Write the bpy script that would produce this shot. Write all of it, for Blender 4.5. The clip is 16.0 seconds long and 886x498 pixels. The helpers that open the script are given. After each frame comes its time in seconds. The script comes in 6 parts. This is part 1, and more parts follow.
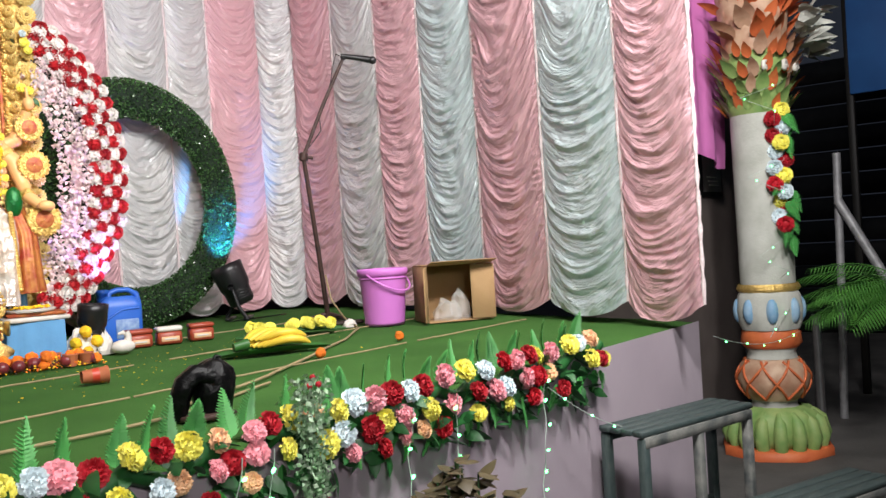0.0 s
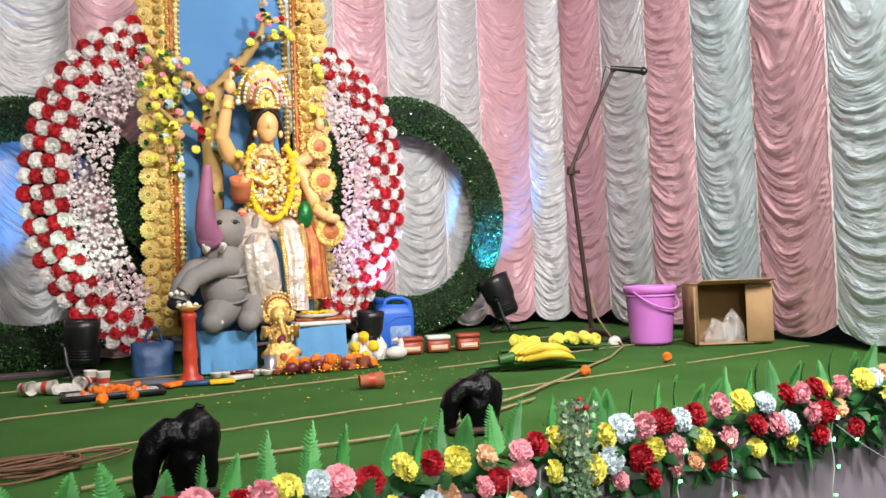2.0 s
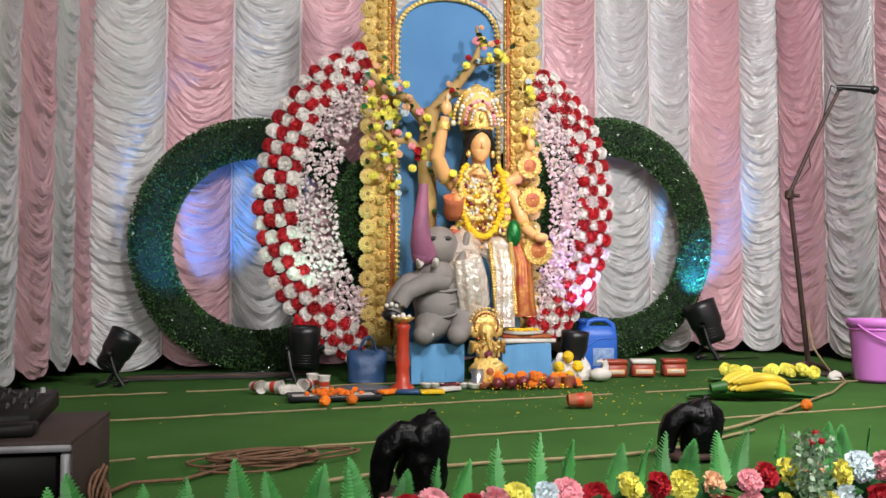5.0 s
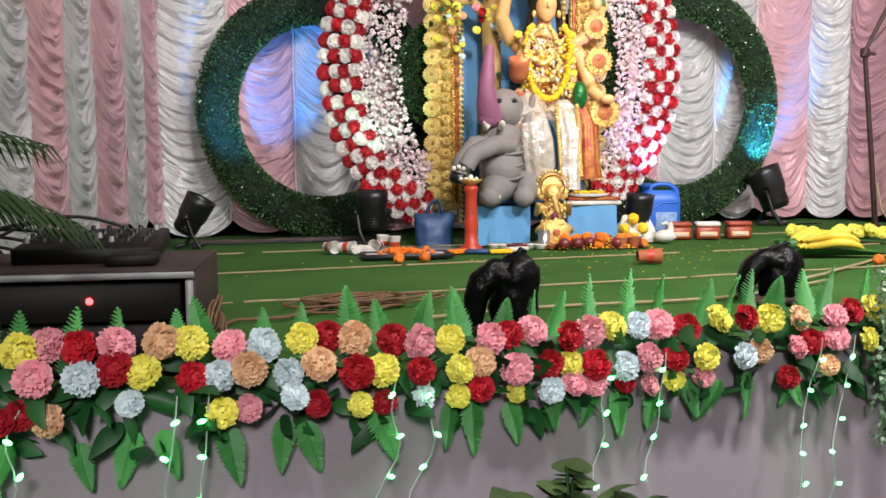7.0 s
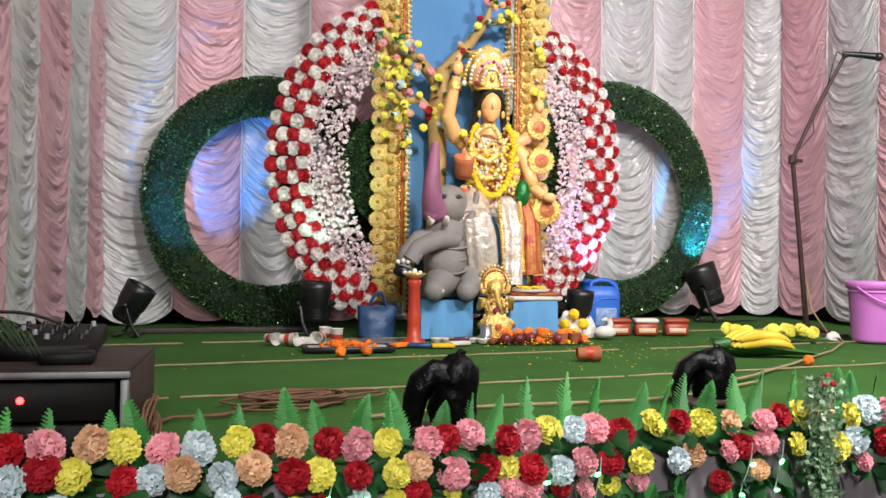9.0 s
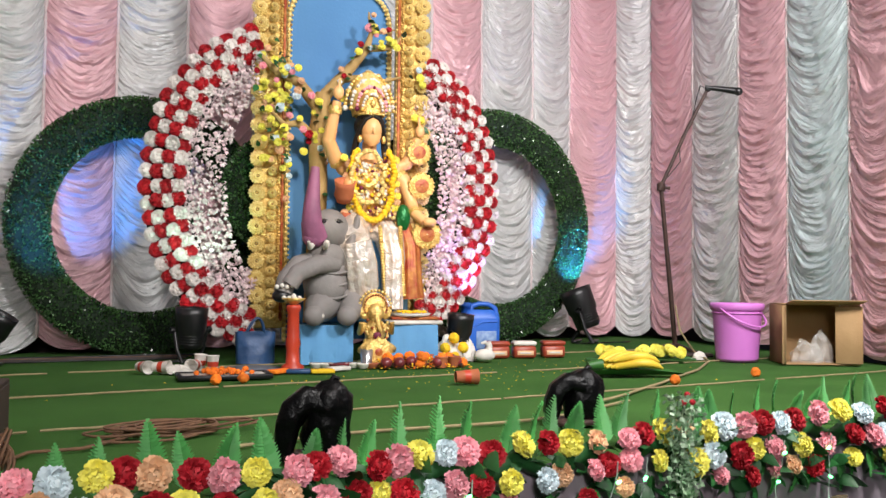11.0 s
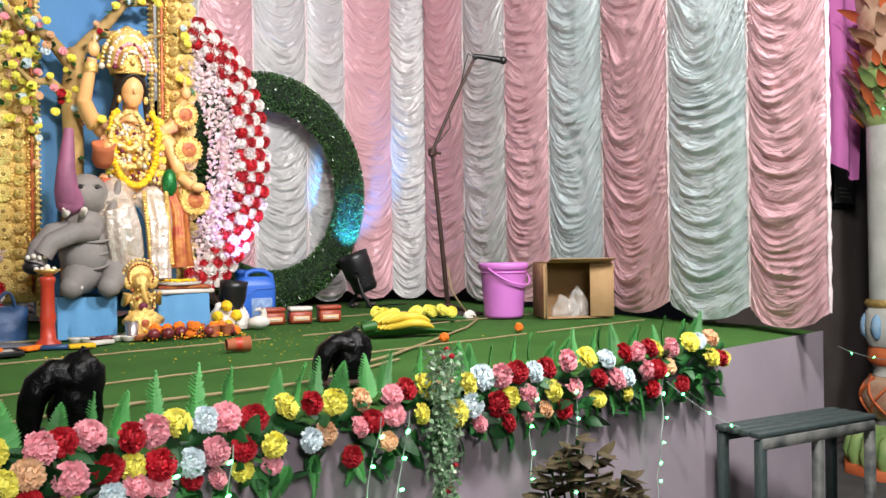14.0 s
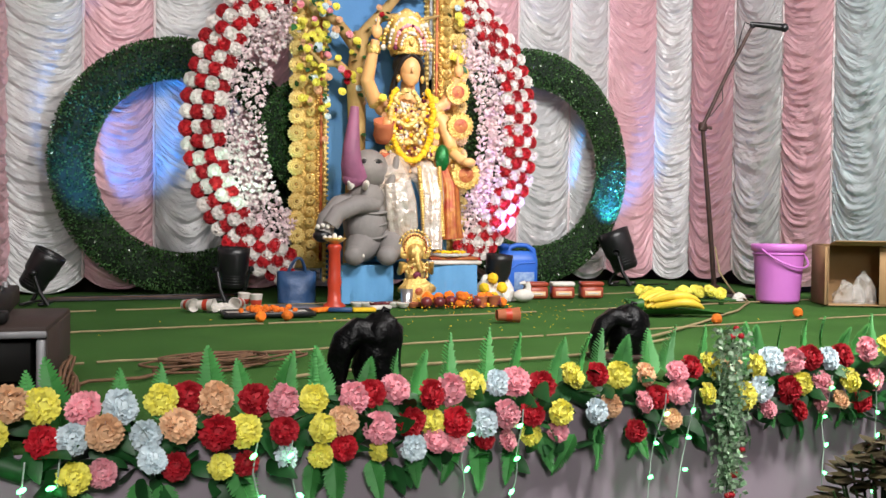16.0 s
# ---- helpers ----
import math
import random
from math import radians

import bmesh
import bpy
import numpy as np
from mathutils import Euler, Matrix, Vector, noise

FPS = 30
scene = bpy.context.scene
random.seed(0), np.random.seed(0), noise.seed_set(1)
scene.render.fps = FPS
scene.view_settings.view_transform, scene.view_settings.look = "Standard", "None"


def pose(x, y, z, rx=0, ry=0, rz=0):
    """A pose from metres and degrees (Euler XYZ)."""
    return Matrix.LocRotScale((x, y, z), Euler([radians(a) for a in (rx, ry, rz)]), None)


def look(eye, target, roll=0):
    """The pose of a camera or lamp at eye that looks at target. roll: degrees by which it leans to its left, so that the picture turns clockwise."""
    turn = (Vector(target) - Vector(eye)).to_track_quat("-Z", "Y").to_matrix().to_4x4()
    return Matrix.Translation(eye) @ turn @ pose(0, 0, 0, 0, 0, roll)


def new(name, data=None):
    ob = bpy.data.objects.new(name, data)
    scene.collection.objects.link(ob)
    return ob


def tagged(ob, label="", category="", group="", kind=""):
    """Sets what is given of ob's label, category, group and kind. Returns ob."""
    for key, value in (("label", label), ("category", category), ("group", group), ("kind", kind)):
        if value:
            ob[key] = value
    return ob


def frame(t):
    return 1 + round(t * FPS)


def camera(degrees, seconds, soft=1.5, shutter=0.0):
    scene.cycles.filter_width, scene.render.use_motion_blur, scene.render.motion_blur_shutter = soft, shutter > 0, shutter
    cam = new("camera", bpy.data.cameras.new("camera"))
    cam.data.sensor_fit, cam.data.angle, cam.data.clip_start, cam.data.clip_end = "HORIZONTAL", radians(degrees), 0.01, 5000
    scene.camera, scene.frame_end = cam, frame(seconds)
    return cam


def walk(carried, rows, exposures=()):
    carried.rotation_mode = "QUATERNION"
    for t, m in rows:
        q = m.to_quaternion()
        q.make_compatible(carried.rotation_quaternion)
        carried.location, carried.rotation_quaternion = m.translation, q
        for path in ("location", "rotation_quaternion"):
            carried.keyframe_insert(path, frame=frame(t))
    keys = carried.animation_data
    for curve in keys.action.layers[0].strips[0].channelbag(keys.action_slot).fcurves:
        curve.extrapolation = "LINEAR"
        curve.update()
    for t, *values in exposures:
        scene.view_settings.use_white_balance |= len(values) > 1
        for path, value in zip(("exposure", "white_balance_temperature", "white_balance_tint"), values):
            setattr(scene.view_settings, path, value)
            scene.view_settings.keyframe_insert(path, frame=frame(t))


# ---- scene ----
cam = camera(53.27, 16.0)
PATH = [
    (0.0, 0.120, -1.689, 1.609, -0.415, -52.339, 3.508),
    (0.5, 0.163, -1.687, 1.628, -0.193, -46.665, 2.969),
    (1.0, 0.171, -1.677, 1.637, 0.143, -41.011, 2.681),
    (1.5, 0.157, -1.670, 1.643, 0.598, -38.108, 2.677),
    (2.0, 0.133, -1.649, 1.632, 1.130, -35.438, 2.165),
    (2.5, 0.086, -1.666, 1.628, 1.185, -31.118, 1.692),
    (3.0, 0.096, -1.657, 1.630, 1.400, -29.083, 1.732),
    (3.5, 0.081, -1.656, 1.629, 2.127, -27.971, 1.031),
    (4.0, 0.065, -1.651, 1.629, 2.885, -26.494, 0.196),
    (6.5, -0.054, -1.637, 1.564, -1.174, -19.976, 0.634),
    (7.0, -0.087, -1.643, 1.533, -4.997, -20.328, 0.412),
    (7.5, -0.099, -1.643, 1.531, -6.668, -20.246, -0.001),
    (8.0, -0.103, -1.652, 1.534, -7.673, -20.230, -0.642),
    (8.5, -0.101, -1.670, 1.560, -2.098, -21.250, -0.971),
    (9.0, -0.089, -1.675, 1.569, 0.620, -23.815, -0.827),
    (11.5, -0.063, -1.709, 1.576, 2.528, -32.210, -0.093),
    (12.0, -0.056, -1.719, 1.579, 2.948, -33.444, 0.731),
    (12.5, -0.043, -1.727, 1.569, 2.678, -36.542, 1.196),
    (13.0, -0.025, -1.741, 1.568, 1.925, -41.826, 1.502),
    (13.5, -0.020, -1.745, 1.567, 1.350, -44.525, 1.225),
    (14.0, -0.027, -1.738, 1.560, 0.082, -45.061, 0.722),
    (14.5, -0.045, -1.716, 1.554, -0.629, -43.765, 0.430),
    (15.0, -0.062, -1.696, 1.550, -0.728, -39.763, 0.454),
    (15.5, -0.090, -1.686, 1.546, -0.699, -33.707, 0.155),
    (16.0, -0.107, -1.679, 1.541, -1.254, -29.173, -0.584),
]
walk(cam, [(t, pose(x, y, z, 90 + p, r, w)) for t, x, y, z, p, w, r in PATH],
     ((0.0, -0.05), (2.0, 0.0), (3.0, -0.15), (4.0, -0.30), (6.5, -0.10), (7.4, 0.10), (8.3, 0.12), (9.0, -0.10), (12.0, -0.12), (13.0, -0.15), (14.0, 0.0), (16.0, -0.05)))

# ---- world and lamps ----
night = bpy.data.worlds.new("night")
night.use_nodes = True
scene.world = night
night.node_tree.nodes["Background"].inputs[0].default_value = (0.55, 0.65, 0.9, 1)
night.node_tree.nodes["Background"].inputs[1].default_value = 0.03


def flood(name, eye, target, watts, size, colour, spread=180):
    d = bpy.data.lights.new(name, "AREA")
    d.energy, d.size, d.color, d.spread = watts, size, colour, radians(spread)
    ob = new(name, d)
    ob.matrix_world = look(eye, target)
    return ob


def beam(name, eye, target, watts, degrees, colour, soft=0.04):
    d = bpy.data.lights.new(name, "SPOT")
    d.energy, d.spot_size, d.spot_blend, d.color, d.shadow_soft_size = watts, radians(degrees), 0.6, colour, soft
    ob = new(name, d)
    ob.matrix_world = look(eye, target)
    return ob


flood("unseen_flood", (1.0, -1.5, 4.2), (5.2, 2.8, 1.8), 132, 0.4, (1.0, 0.96, 0.95), 140)
flood("unseen_flood", (2.8, -1.6, 4.2), (4.2, 3.2, 1.9), 125, 0.4, (1.0, 0.98, 0.98), 150)
# Added front fill in place of ambient light, to brighten garland and stage front.
flood("unseen_flood", (-0.8, -3.7, 2.9), (-0.1, 0.0, 1.0), 42, 0.6, (1.0, 0.97, 0.95), 120)
beam("idol_spot", (1.0, -0.5, 4.1), (2.1, 2.7, 2.1), 150, 20, (1.0, 0.72, 0.34), 0.08)
beam("blue_beam", (0.42, 3.02, 1.46), (0.64, 3.52, 1.90), 84, 54, (0.04, 0.30, 1.0))
beam("pale_green_beam", (1.21, 2.74, 1.50), (1.22, 2.88, 2.15), 16, 100, (0.42, 0.90, 0.66))
beam("cyan_beam", (4.15, 3.35, 1.60), (4.26, 3.55, 1.76), 105, 66, (0.04, 0.36, 1.0))
beam("violet_beam", (2.70, 2.42, 1.42), (2.78, 2.60, 2.10), 32, 100, (0.50, 0.30, 1.0))

# ---- materials ----


def mat(name, a, b=None, rough=0.6, metal=0.0, scale=6.0, bump=0.0, bump_scale=60.0, glow=0.0, sheen=0.0, island=0.0, spec=0.5,
        trans=0.0, coat=0.0, alpha=1.0, detail=4.0, stretch=(1, 1, 1), by_object=0.0, along="Object", depth=0.01):
    m = bpy.data.materials.new(name)
    m.use_nodes = True
    nt = m.node_tree
    p = nt.nodes["Principled BSDF"]
    co = nt.nodes.new("ShaderNodeTexCoord")
    mp = nt.nodes.new("ShaderNodeMapping")
    mp.inputs["Scale"].default_value = stretch
    nt.links.new(co.outputs[along], mp.inputs[0])
    n1 = nt.nodes.new("ShaderNodeTexNoise")
    n1.inputs["Scale"].default_value, n1.inputs["Detail"].default_value = scale, detail
    nt.links.new(mp.outputs[0], n1.inputs["Vector"])
    ramp = nt.nodes.new("ShaderNodeMapRange")
    ramp.inputs[1].default_value, ramp.inputs[2].default_value = 0.3, 0.7
    nt.links.new(n1.outputs["Fac"], ramp.inputs[0])
    mix = nt.nodes.new("ShaderNodeMix")
    mix.data_type = "RGBA"
    b = b or tuple(c * 0.75 for c in a)
    mix.inputs["A"].default_value, mix.inputs["B"].default_value = (*a, 1), (*b, 1)
    nt.links.new(ramp.outputs[0], mix.inputs["Factor"])
    out = mix.outputs["Result"]
    if island or by_object:
        hsv = nt.nodes.new("ShaderNodeHueSaturation")
        if island:
            g = nt.nodes.new("ShaderNodeNewGeometry")
            rnd = g.outputs["Random Per Island"]
        else:
            g = nt.nodes.new("ShaderNodeObjectInfo")
            rnd = g.outputs["Random"]
        mr = nt.nodes.new("ShaderNodeMapRange")
        k = island or by_object
        mr.inputs[3].default_value, mr.inputs[4].default_value = 1 - k, 1 + k
        nt.links.new(rnd, mr.inputs[0])
        nt.links.new(mr.outputs[0], hsv.inputs["Value"])
        nt.links.new(out, hsv.inputs["Color"])
        out = hsv.outputs["Color"]
    nt.links.new(out, p.inputs["Base Color"])
    p.inputs["Roughness"].default_value, p.inputs["Metallic"].default_value = rough, metal
    p.inputs["Specular IOR Level"].default_value = spec
    p.inputs["Sheen Weight"].default_value = sheen
    p.inputs["Coat Weight"].default_value = coat
    p.inputs["Transmission Weight"].default_value = trans
    p.inputs["Alpha"].default_value = alpha
    if glow:
        p.inputs["Emission Color"].default_value = (*a, 1)
        p.inputs["Emission Strength"].default_value = glow
    if bump:
        n2 = nt.nodes.new("ShaderNodeTexNoise")
        n2.inputs["Scale"].default_value, n2.inputs["Detail"].default_value = bump_scale, 5
        nt.links.new(mp.outputs[0], n2.inputs["Vector"])
        bp = nt.nodes.new("ShaderNodeBump")
        bp.inputs["Strength"].default_value, bp.inputs["Distance"].default_value = bump, depth
        nt.links.new(n2.outputs["Fac"], bp.inputs["Height"])
        nt.links.new(bp.outputs[0], p.inputs["Normal"])
    return m


PINK = mat("pink_satin", (0.82, 0.51, 0.55), (0.74, 0.44, 0.48), 0.34, metal=0.30, scale=5, bump=1.0, bump_scale=36, spec=0.9, along="UV", depth=0.036)
WHITE = mat("white_satin", (0.72, 0.715, 0.70), (0.62, 0.63, 0.635), 0.34, metal=0.30, scale=5, bump=1.0, bump_scale=36, spec=0.9, along="UV", depth=0.036)
MINT = mat("mint_satin", (0.62, 0.72, 0.73), (0.55, 0.66, 0.67), 0.34, metal=0.30, scale=5, bump=1.0, bump_scale=36, spec=0.9, along="UV", depth=0.036)
SEAM = mat("seam_net", (0.78, 0.66, 0.66), None, 0.7, scale=40, bump=0.5)
CARPET = mat("green_felt", (0.056, 0.145, 0.032), (0.038, 0.105, 0.022), 0.95, scale=2.2, bump=0.6, bump_scale=180, spec=0.1)
TAN = mat("tan_cord", (0.34, 0.27, 0.14), (0.24, 0.18, 0.09), 0.8, scale=30, bump=0.3)
BROWNCORD = mat("brown_rope", (0.20, 0.10, 0.05), (0.12, 0.06, 0.035), 0.8, scale=60, bump=0.3)
FASCIA = mat("mauve_cloth", (0.38, 0.31, 0.36), (0.31, 0.25, 0.30), 0.85, scale=1.6, bump=0.25, bump_scale=9, sheen=0.2, spec=0.2)
SOIL = mat("dark_ground", (0.09, 0.085, 0.08), (0.05, 0.048, 0.045), 0.9, scale=3, bump=0.5, bump_scale=40)
FERN = mat("fern_green", (0.085, 0.36, 0.085), (0.045, 0.25, 0.05), 0.55, scale=14, by_object=0.3)
LEAF = mat("dark_leaf", (0.018, 0.11, 0.025), (0.01, 0.06, 0.015), 0.5, scale=20, by_object=0.35)
GRASS = mat("artificial_grass", (0.066, 0.145, 0.045), (0.030, 0.075, 0.024), 0.27, spec=0.8, scale=8, island=0.75)
GRASSCORE = mat("grass_backing", (0.012, 0.028, 0.012), None, 0.9, scale=30)
FLOWERS = {
    "y": mat("yellow_petal", (0.90, 0.85, 0.16), (0.82, 0.74, 0.08), 0.75, scale=50, by_object=0.10, sheen=0.15),
    "p": mat("pink_petal", (0.88, 0.40, 0.45), (0.80, 0.29, 0.35), 0.75, scale=50, by_object=0.12, sheen=0.15),
    "r": mat("red_petal", (0.52, 0.008, 0.022), (0.36, 0.004, 0.012), 0.7, scale=50, by_object=0.2),
    "w": mat("pale_petal", (0.70, 0.80, 0.83), (0.60, 0.71, 0.76), 0.75, scale=50, by_object=0.08, sheen=0.15),
    "o": mat("peach_petal", (0.84, 0.54, 0.32), (0.76, 0.44, 0.23), 0.75, scale=50, by_object=0.12, sheen=0.15),
}
MARI = mat("marigold", (0.85, 0.22, 0.01), (0.7, 0.12, 0.005), 0.8, scale=60, by_object=0.2)
YELLOWM = mat("yellow_marigold", (0.90, 0.60, 0.02), (0.8, 0.45, 0.01), 0.8, scale=60, by_object=0.15)
POMRED = mat("red_pompom", (0.52, 0.010, 0.018), (0.28, 0.003, 0.008), 0.7, scale=40, by_object=0.2)
POMWHITE = mat("white_pompom", (0.78, 0.74, 0.70), (0.68, 0.62, 0.58), 0.7, scale=40, by_object=0.1)
BLOSSOM = mat("blossom", (0.76, 0.67, 0.65), (0.72, 0.50, 0.54), 0.7, scale=20, island=0.25)
GOLD = mat("gold_foil", (0.92, 0.66, 0.24), (0.74, 0.48, 0.13), 0.40, metal=0.7, scale=40, bump=0.8, bump_scale=90)
CREAM = mat("cream_shola", (0.92, 0.76, 0.34), (0.72, 0.50, 0.13), 0.36, metal=0.3, scale=60, bump=0.3, by_object=0.15)
DARKGOLD = mat("dull_gold", (0.34, 0.19, 0.05), (0.24, 0.12, 0.03), 0.5, metal=0.5, scale=40)
BLUEBOARD = mat("blue_board", (0.075, 0.24, 0.48), (0.055, 0.19, 0.41), 0.7, scale=2, bump=0.1)
BLUECLOTH = mat("blue_cloth", (0.13, 0.35, 0.61), (0.10, 0.29, 0.54), 0.85, scale=5, bump=0.4, bump_scale=14)
SKIN = mat("painted_clay", (0.84, 0.47, 0.20), (0.78, 0.41, 0.16), 0.42, scale=5, coat=0.2)
HAIR = mat("black_hair", (0.012, 0.009, 0.008), None, 0.45, scale=40, bump=0.4)
SILVER = mat("silver_cloth", (0.88, 0.84, 0.80), (0.72, 0.60, 0.50), 0.24, metal=0.45, scale=22, bump=1.0, bump_scale=22, depth=0.022)
REDCLOTH = mat("red_gold_cloth", (0.30, 0.03, 0.015), (0.50, 0.20, 0.04), 0.45, scale=26, bump=0.4, metal=0.2)
MAROON = mat("maroon", (0.17, 0.01, 0.05), None, 0.6, scale=20)
EMERALD = mat("green_tinsel", (0.01, 0.20, 0.05), (0.005, 0.10, 0.02), 0.3, scale=30, metal=0.4, bump=0.5)
GREY = mat("grey_clay", (0.24, 0.22, 0.21), (0.19, 0.175, 0.165), 0.7, scale=9, bump=0.25, bump_scale=45)
TRUNKPINK = mat("mauve_paint", (0.33, 0.11, 0.21), (0.22, 0.08, 0.15), 0.6, scale=9, bump=0.2, bump_scale=45)
IVORY = mat("ivory", (0.80, 0.76, 0.68), None, 0.4, scale=20)
BARK = mat("tan_bark", (0.46, 0.31, 0.12), (0.34, 0.21, 0.07), 0.8, scale=14, bump=0.5, bump_scale=30)
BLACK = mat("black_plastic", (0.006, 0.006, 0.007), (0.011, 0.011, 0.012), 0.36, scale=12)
BAG = mat("black_polythene", (0.002, 0.002, 0.0022), (0.004, 0.004, 0.0045), 0.30, scale=10, bump=1.0, bump_scale=24, spec=0.16)
LENS = mat("lamp_lens", (0.25, 0.55, 0.55), None, 0.1, scale=20, coat=0.6)
RUST = mat("brown_iron", (0.055, 0.025, 0.018), (0.032, 0.016, 0.013), 0.6, metal=0.1, scale=25, bump=0.2)
BUCKET = mat("magenta_plastic", (0.62, 0.20, 0.60), (0.57, 0.17, 0.55), 0.38, scale=4)
CARD = mat("cardboard", (0.40, 0.25, 0.12), (0.33, 0.20, 0.09), 0.85, scale=7, bump=0.15)
CLEAR = mat("clear_film", (0.82, 0.80, 0.76), None, 0.15, scale=10, bump=0.8, bump_scale=30, alpha=0.28)
CANBLUE = mat("blue_plastic", (0.03, 0.15, 0.62), (0.02, 0.11, 0.52), 0.42, scale=6)
TIN = mat("red_brown_tub", (0.36, 0.06, 0.03), (0.28, 0.045, 0.02), 0.4, scale=12)
BINBLUE = mat("dark_blue_bag", (0.03, 0.08, 0.20), (0.02, 0.06, 0.15), 0.4, scale=12, bump=0.6, bump_scale=18)
REDWAX = mat("red_lacquer", (0.50, 0.05, 0.02), (0.40, 0.035, 0.015), 0.4, scale=12)
CLAY = mat("terracotta", (0.48, 0.15, 0.06), (0.38, 0.10, 0.04), 0.8, scale=20, by_object=0.2)
PAPER = mat("white_paper", (0.74, 0.70, 0.64), None, 0.7, scale=12, bump=0.2)
STEEL = mat("steel", (0.55, 0.55, 0.56), None, 0.28, metal=0.9, scale=10)
BANANA = mat("banana_skin", (0.78, 0.56, 0.05), (0.66, 0.44, 0.04), 0.5, scale=18)
BANLEAF = mat("banana_leaf", (0.03, 0.13, 0.02), (0.02, 0.09, 0.015), 0.5, scale=10)
FRUIT = mat("dark_fruit", (0.22, 0.03, 0.03), (0.14, 0.02, 0.03), 0.35, scale=12, by_object=0.3)
CASE = mat("black_laminate", (0.006, 0.006, 0.006), (0.010, 0.009, 0.008), 0.55, scale=10, spec=0.25)
CASEBROWN = mat("worn_brown_board", (0.045, 0.026, 0.02), (0.03, 0.018, 0.014), 0.7, scale=8, bump=0.2)
ALU = mat("grey_aluminium", (0.40, 0.40, 0.41), (0.24, 0.24, 0.25), 0.55, metal=0.4, scale=14)
REDLED = mat("red_led", (1.0, 0.03, 0.03), None, 0.3, glow=14)
WHITELED = mat("white_led", (0.9, 0.95, 1.0), None, 0.3, glow=3)
GREENLED = mat("green_led", (0.12, 1.0, 0.26), None, 0.3, glow=9)
WIRE = mat("pale_wire", (0.50, 0.58, 0.53), None, 0.5, scale=20)
BENCH = mat("dark_grey_wood", (0.028, 0.048, 0.048), (0.060, 0.080, 0.076), 0.6, scale=9, bump=0.3, stretch=(3, 12, 3))
BENCHEDGE = mat("worn_wood_edge", (0.22, 0.22, 0.20), (0.06, 0.07, 0.07), 0.7, scale=16, bump=0.3)
PLASTER = mat("white_pillar_paint", (0.56, 0.57, 0.52), (0.40, 0.41, 0.36), 0.75, scale=6, bump=0.3)
PILBLUE = mat("blue_paint", (0.10, 0.28, 0.50), (0.35, 0.50, 0.62), 0.6, scale=12)
PILGREEN = mat("green_paint", (0.16, 0.30, 0.08), (0.32, 0.40, 0.14), 0.6, scale=10)
PILBROWN = mat("brown_paint", (0.34, 0.17, 0.10), (0.55, 0.38, 0.26), 0.6, scale=10)
PILORANGE = mat("orange_paint", (0.62, 0.16, 0.05), (0.50, 0.10, 0.03), 0.6, scale=10)
DARKWALL = mat("brown_wall", (0.13, 0.105, 0.095), (0.09, 0.07, 0.063), 0.8, scale=3, bump=0.2)
PINKCLOTH = mat("bright_pink_cloth", (0.66, 0.20, 0.50), (0.58, 0.16, 0.44), 0.7, scale=4, bump=0.4, bump_scale=10)
BANNER = mat("blue_banner", (0.02, 0.10, 0.30), (0.015, 0.07, 0.22), 0.6, scale=3)
POINS = mat("bronze_leaf", (0.10, 0.066, 0.034), (0.055, 0.062, 0.026), 0.5, scale=10, by_object=0.35)
POINSGREEN = mat("dull_green_leaf", (0.05, 0.115, 0.028), (0.085, 0.12, 0.045), 0.5, scale=10, by_object=0.35)
PALM = mat("palm_green", (0.03, 0.085, 0.018), (0.018, 0.05, 0.012), 0.5, scale=10)
# Lighter copy of palm_green; the light on the pillar palm is in its colour.
PALMLIGHT = mat("lit_palm_green", (0.10, 0.30, 0.045), (0.05, 0.18, 0.03), 0.5, scale=10)
CANVAS = mat("cream_bounce_canopy", (0.62, 0.56, 0.52), None, 0.9, scale=3)

# ---- mesh building ----


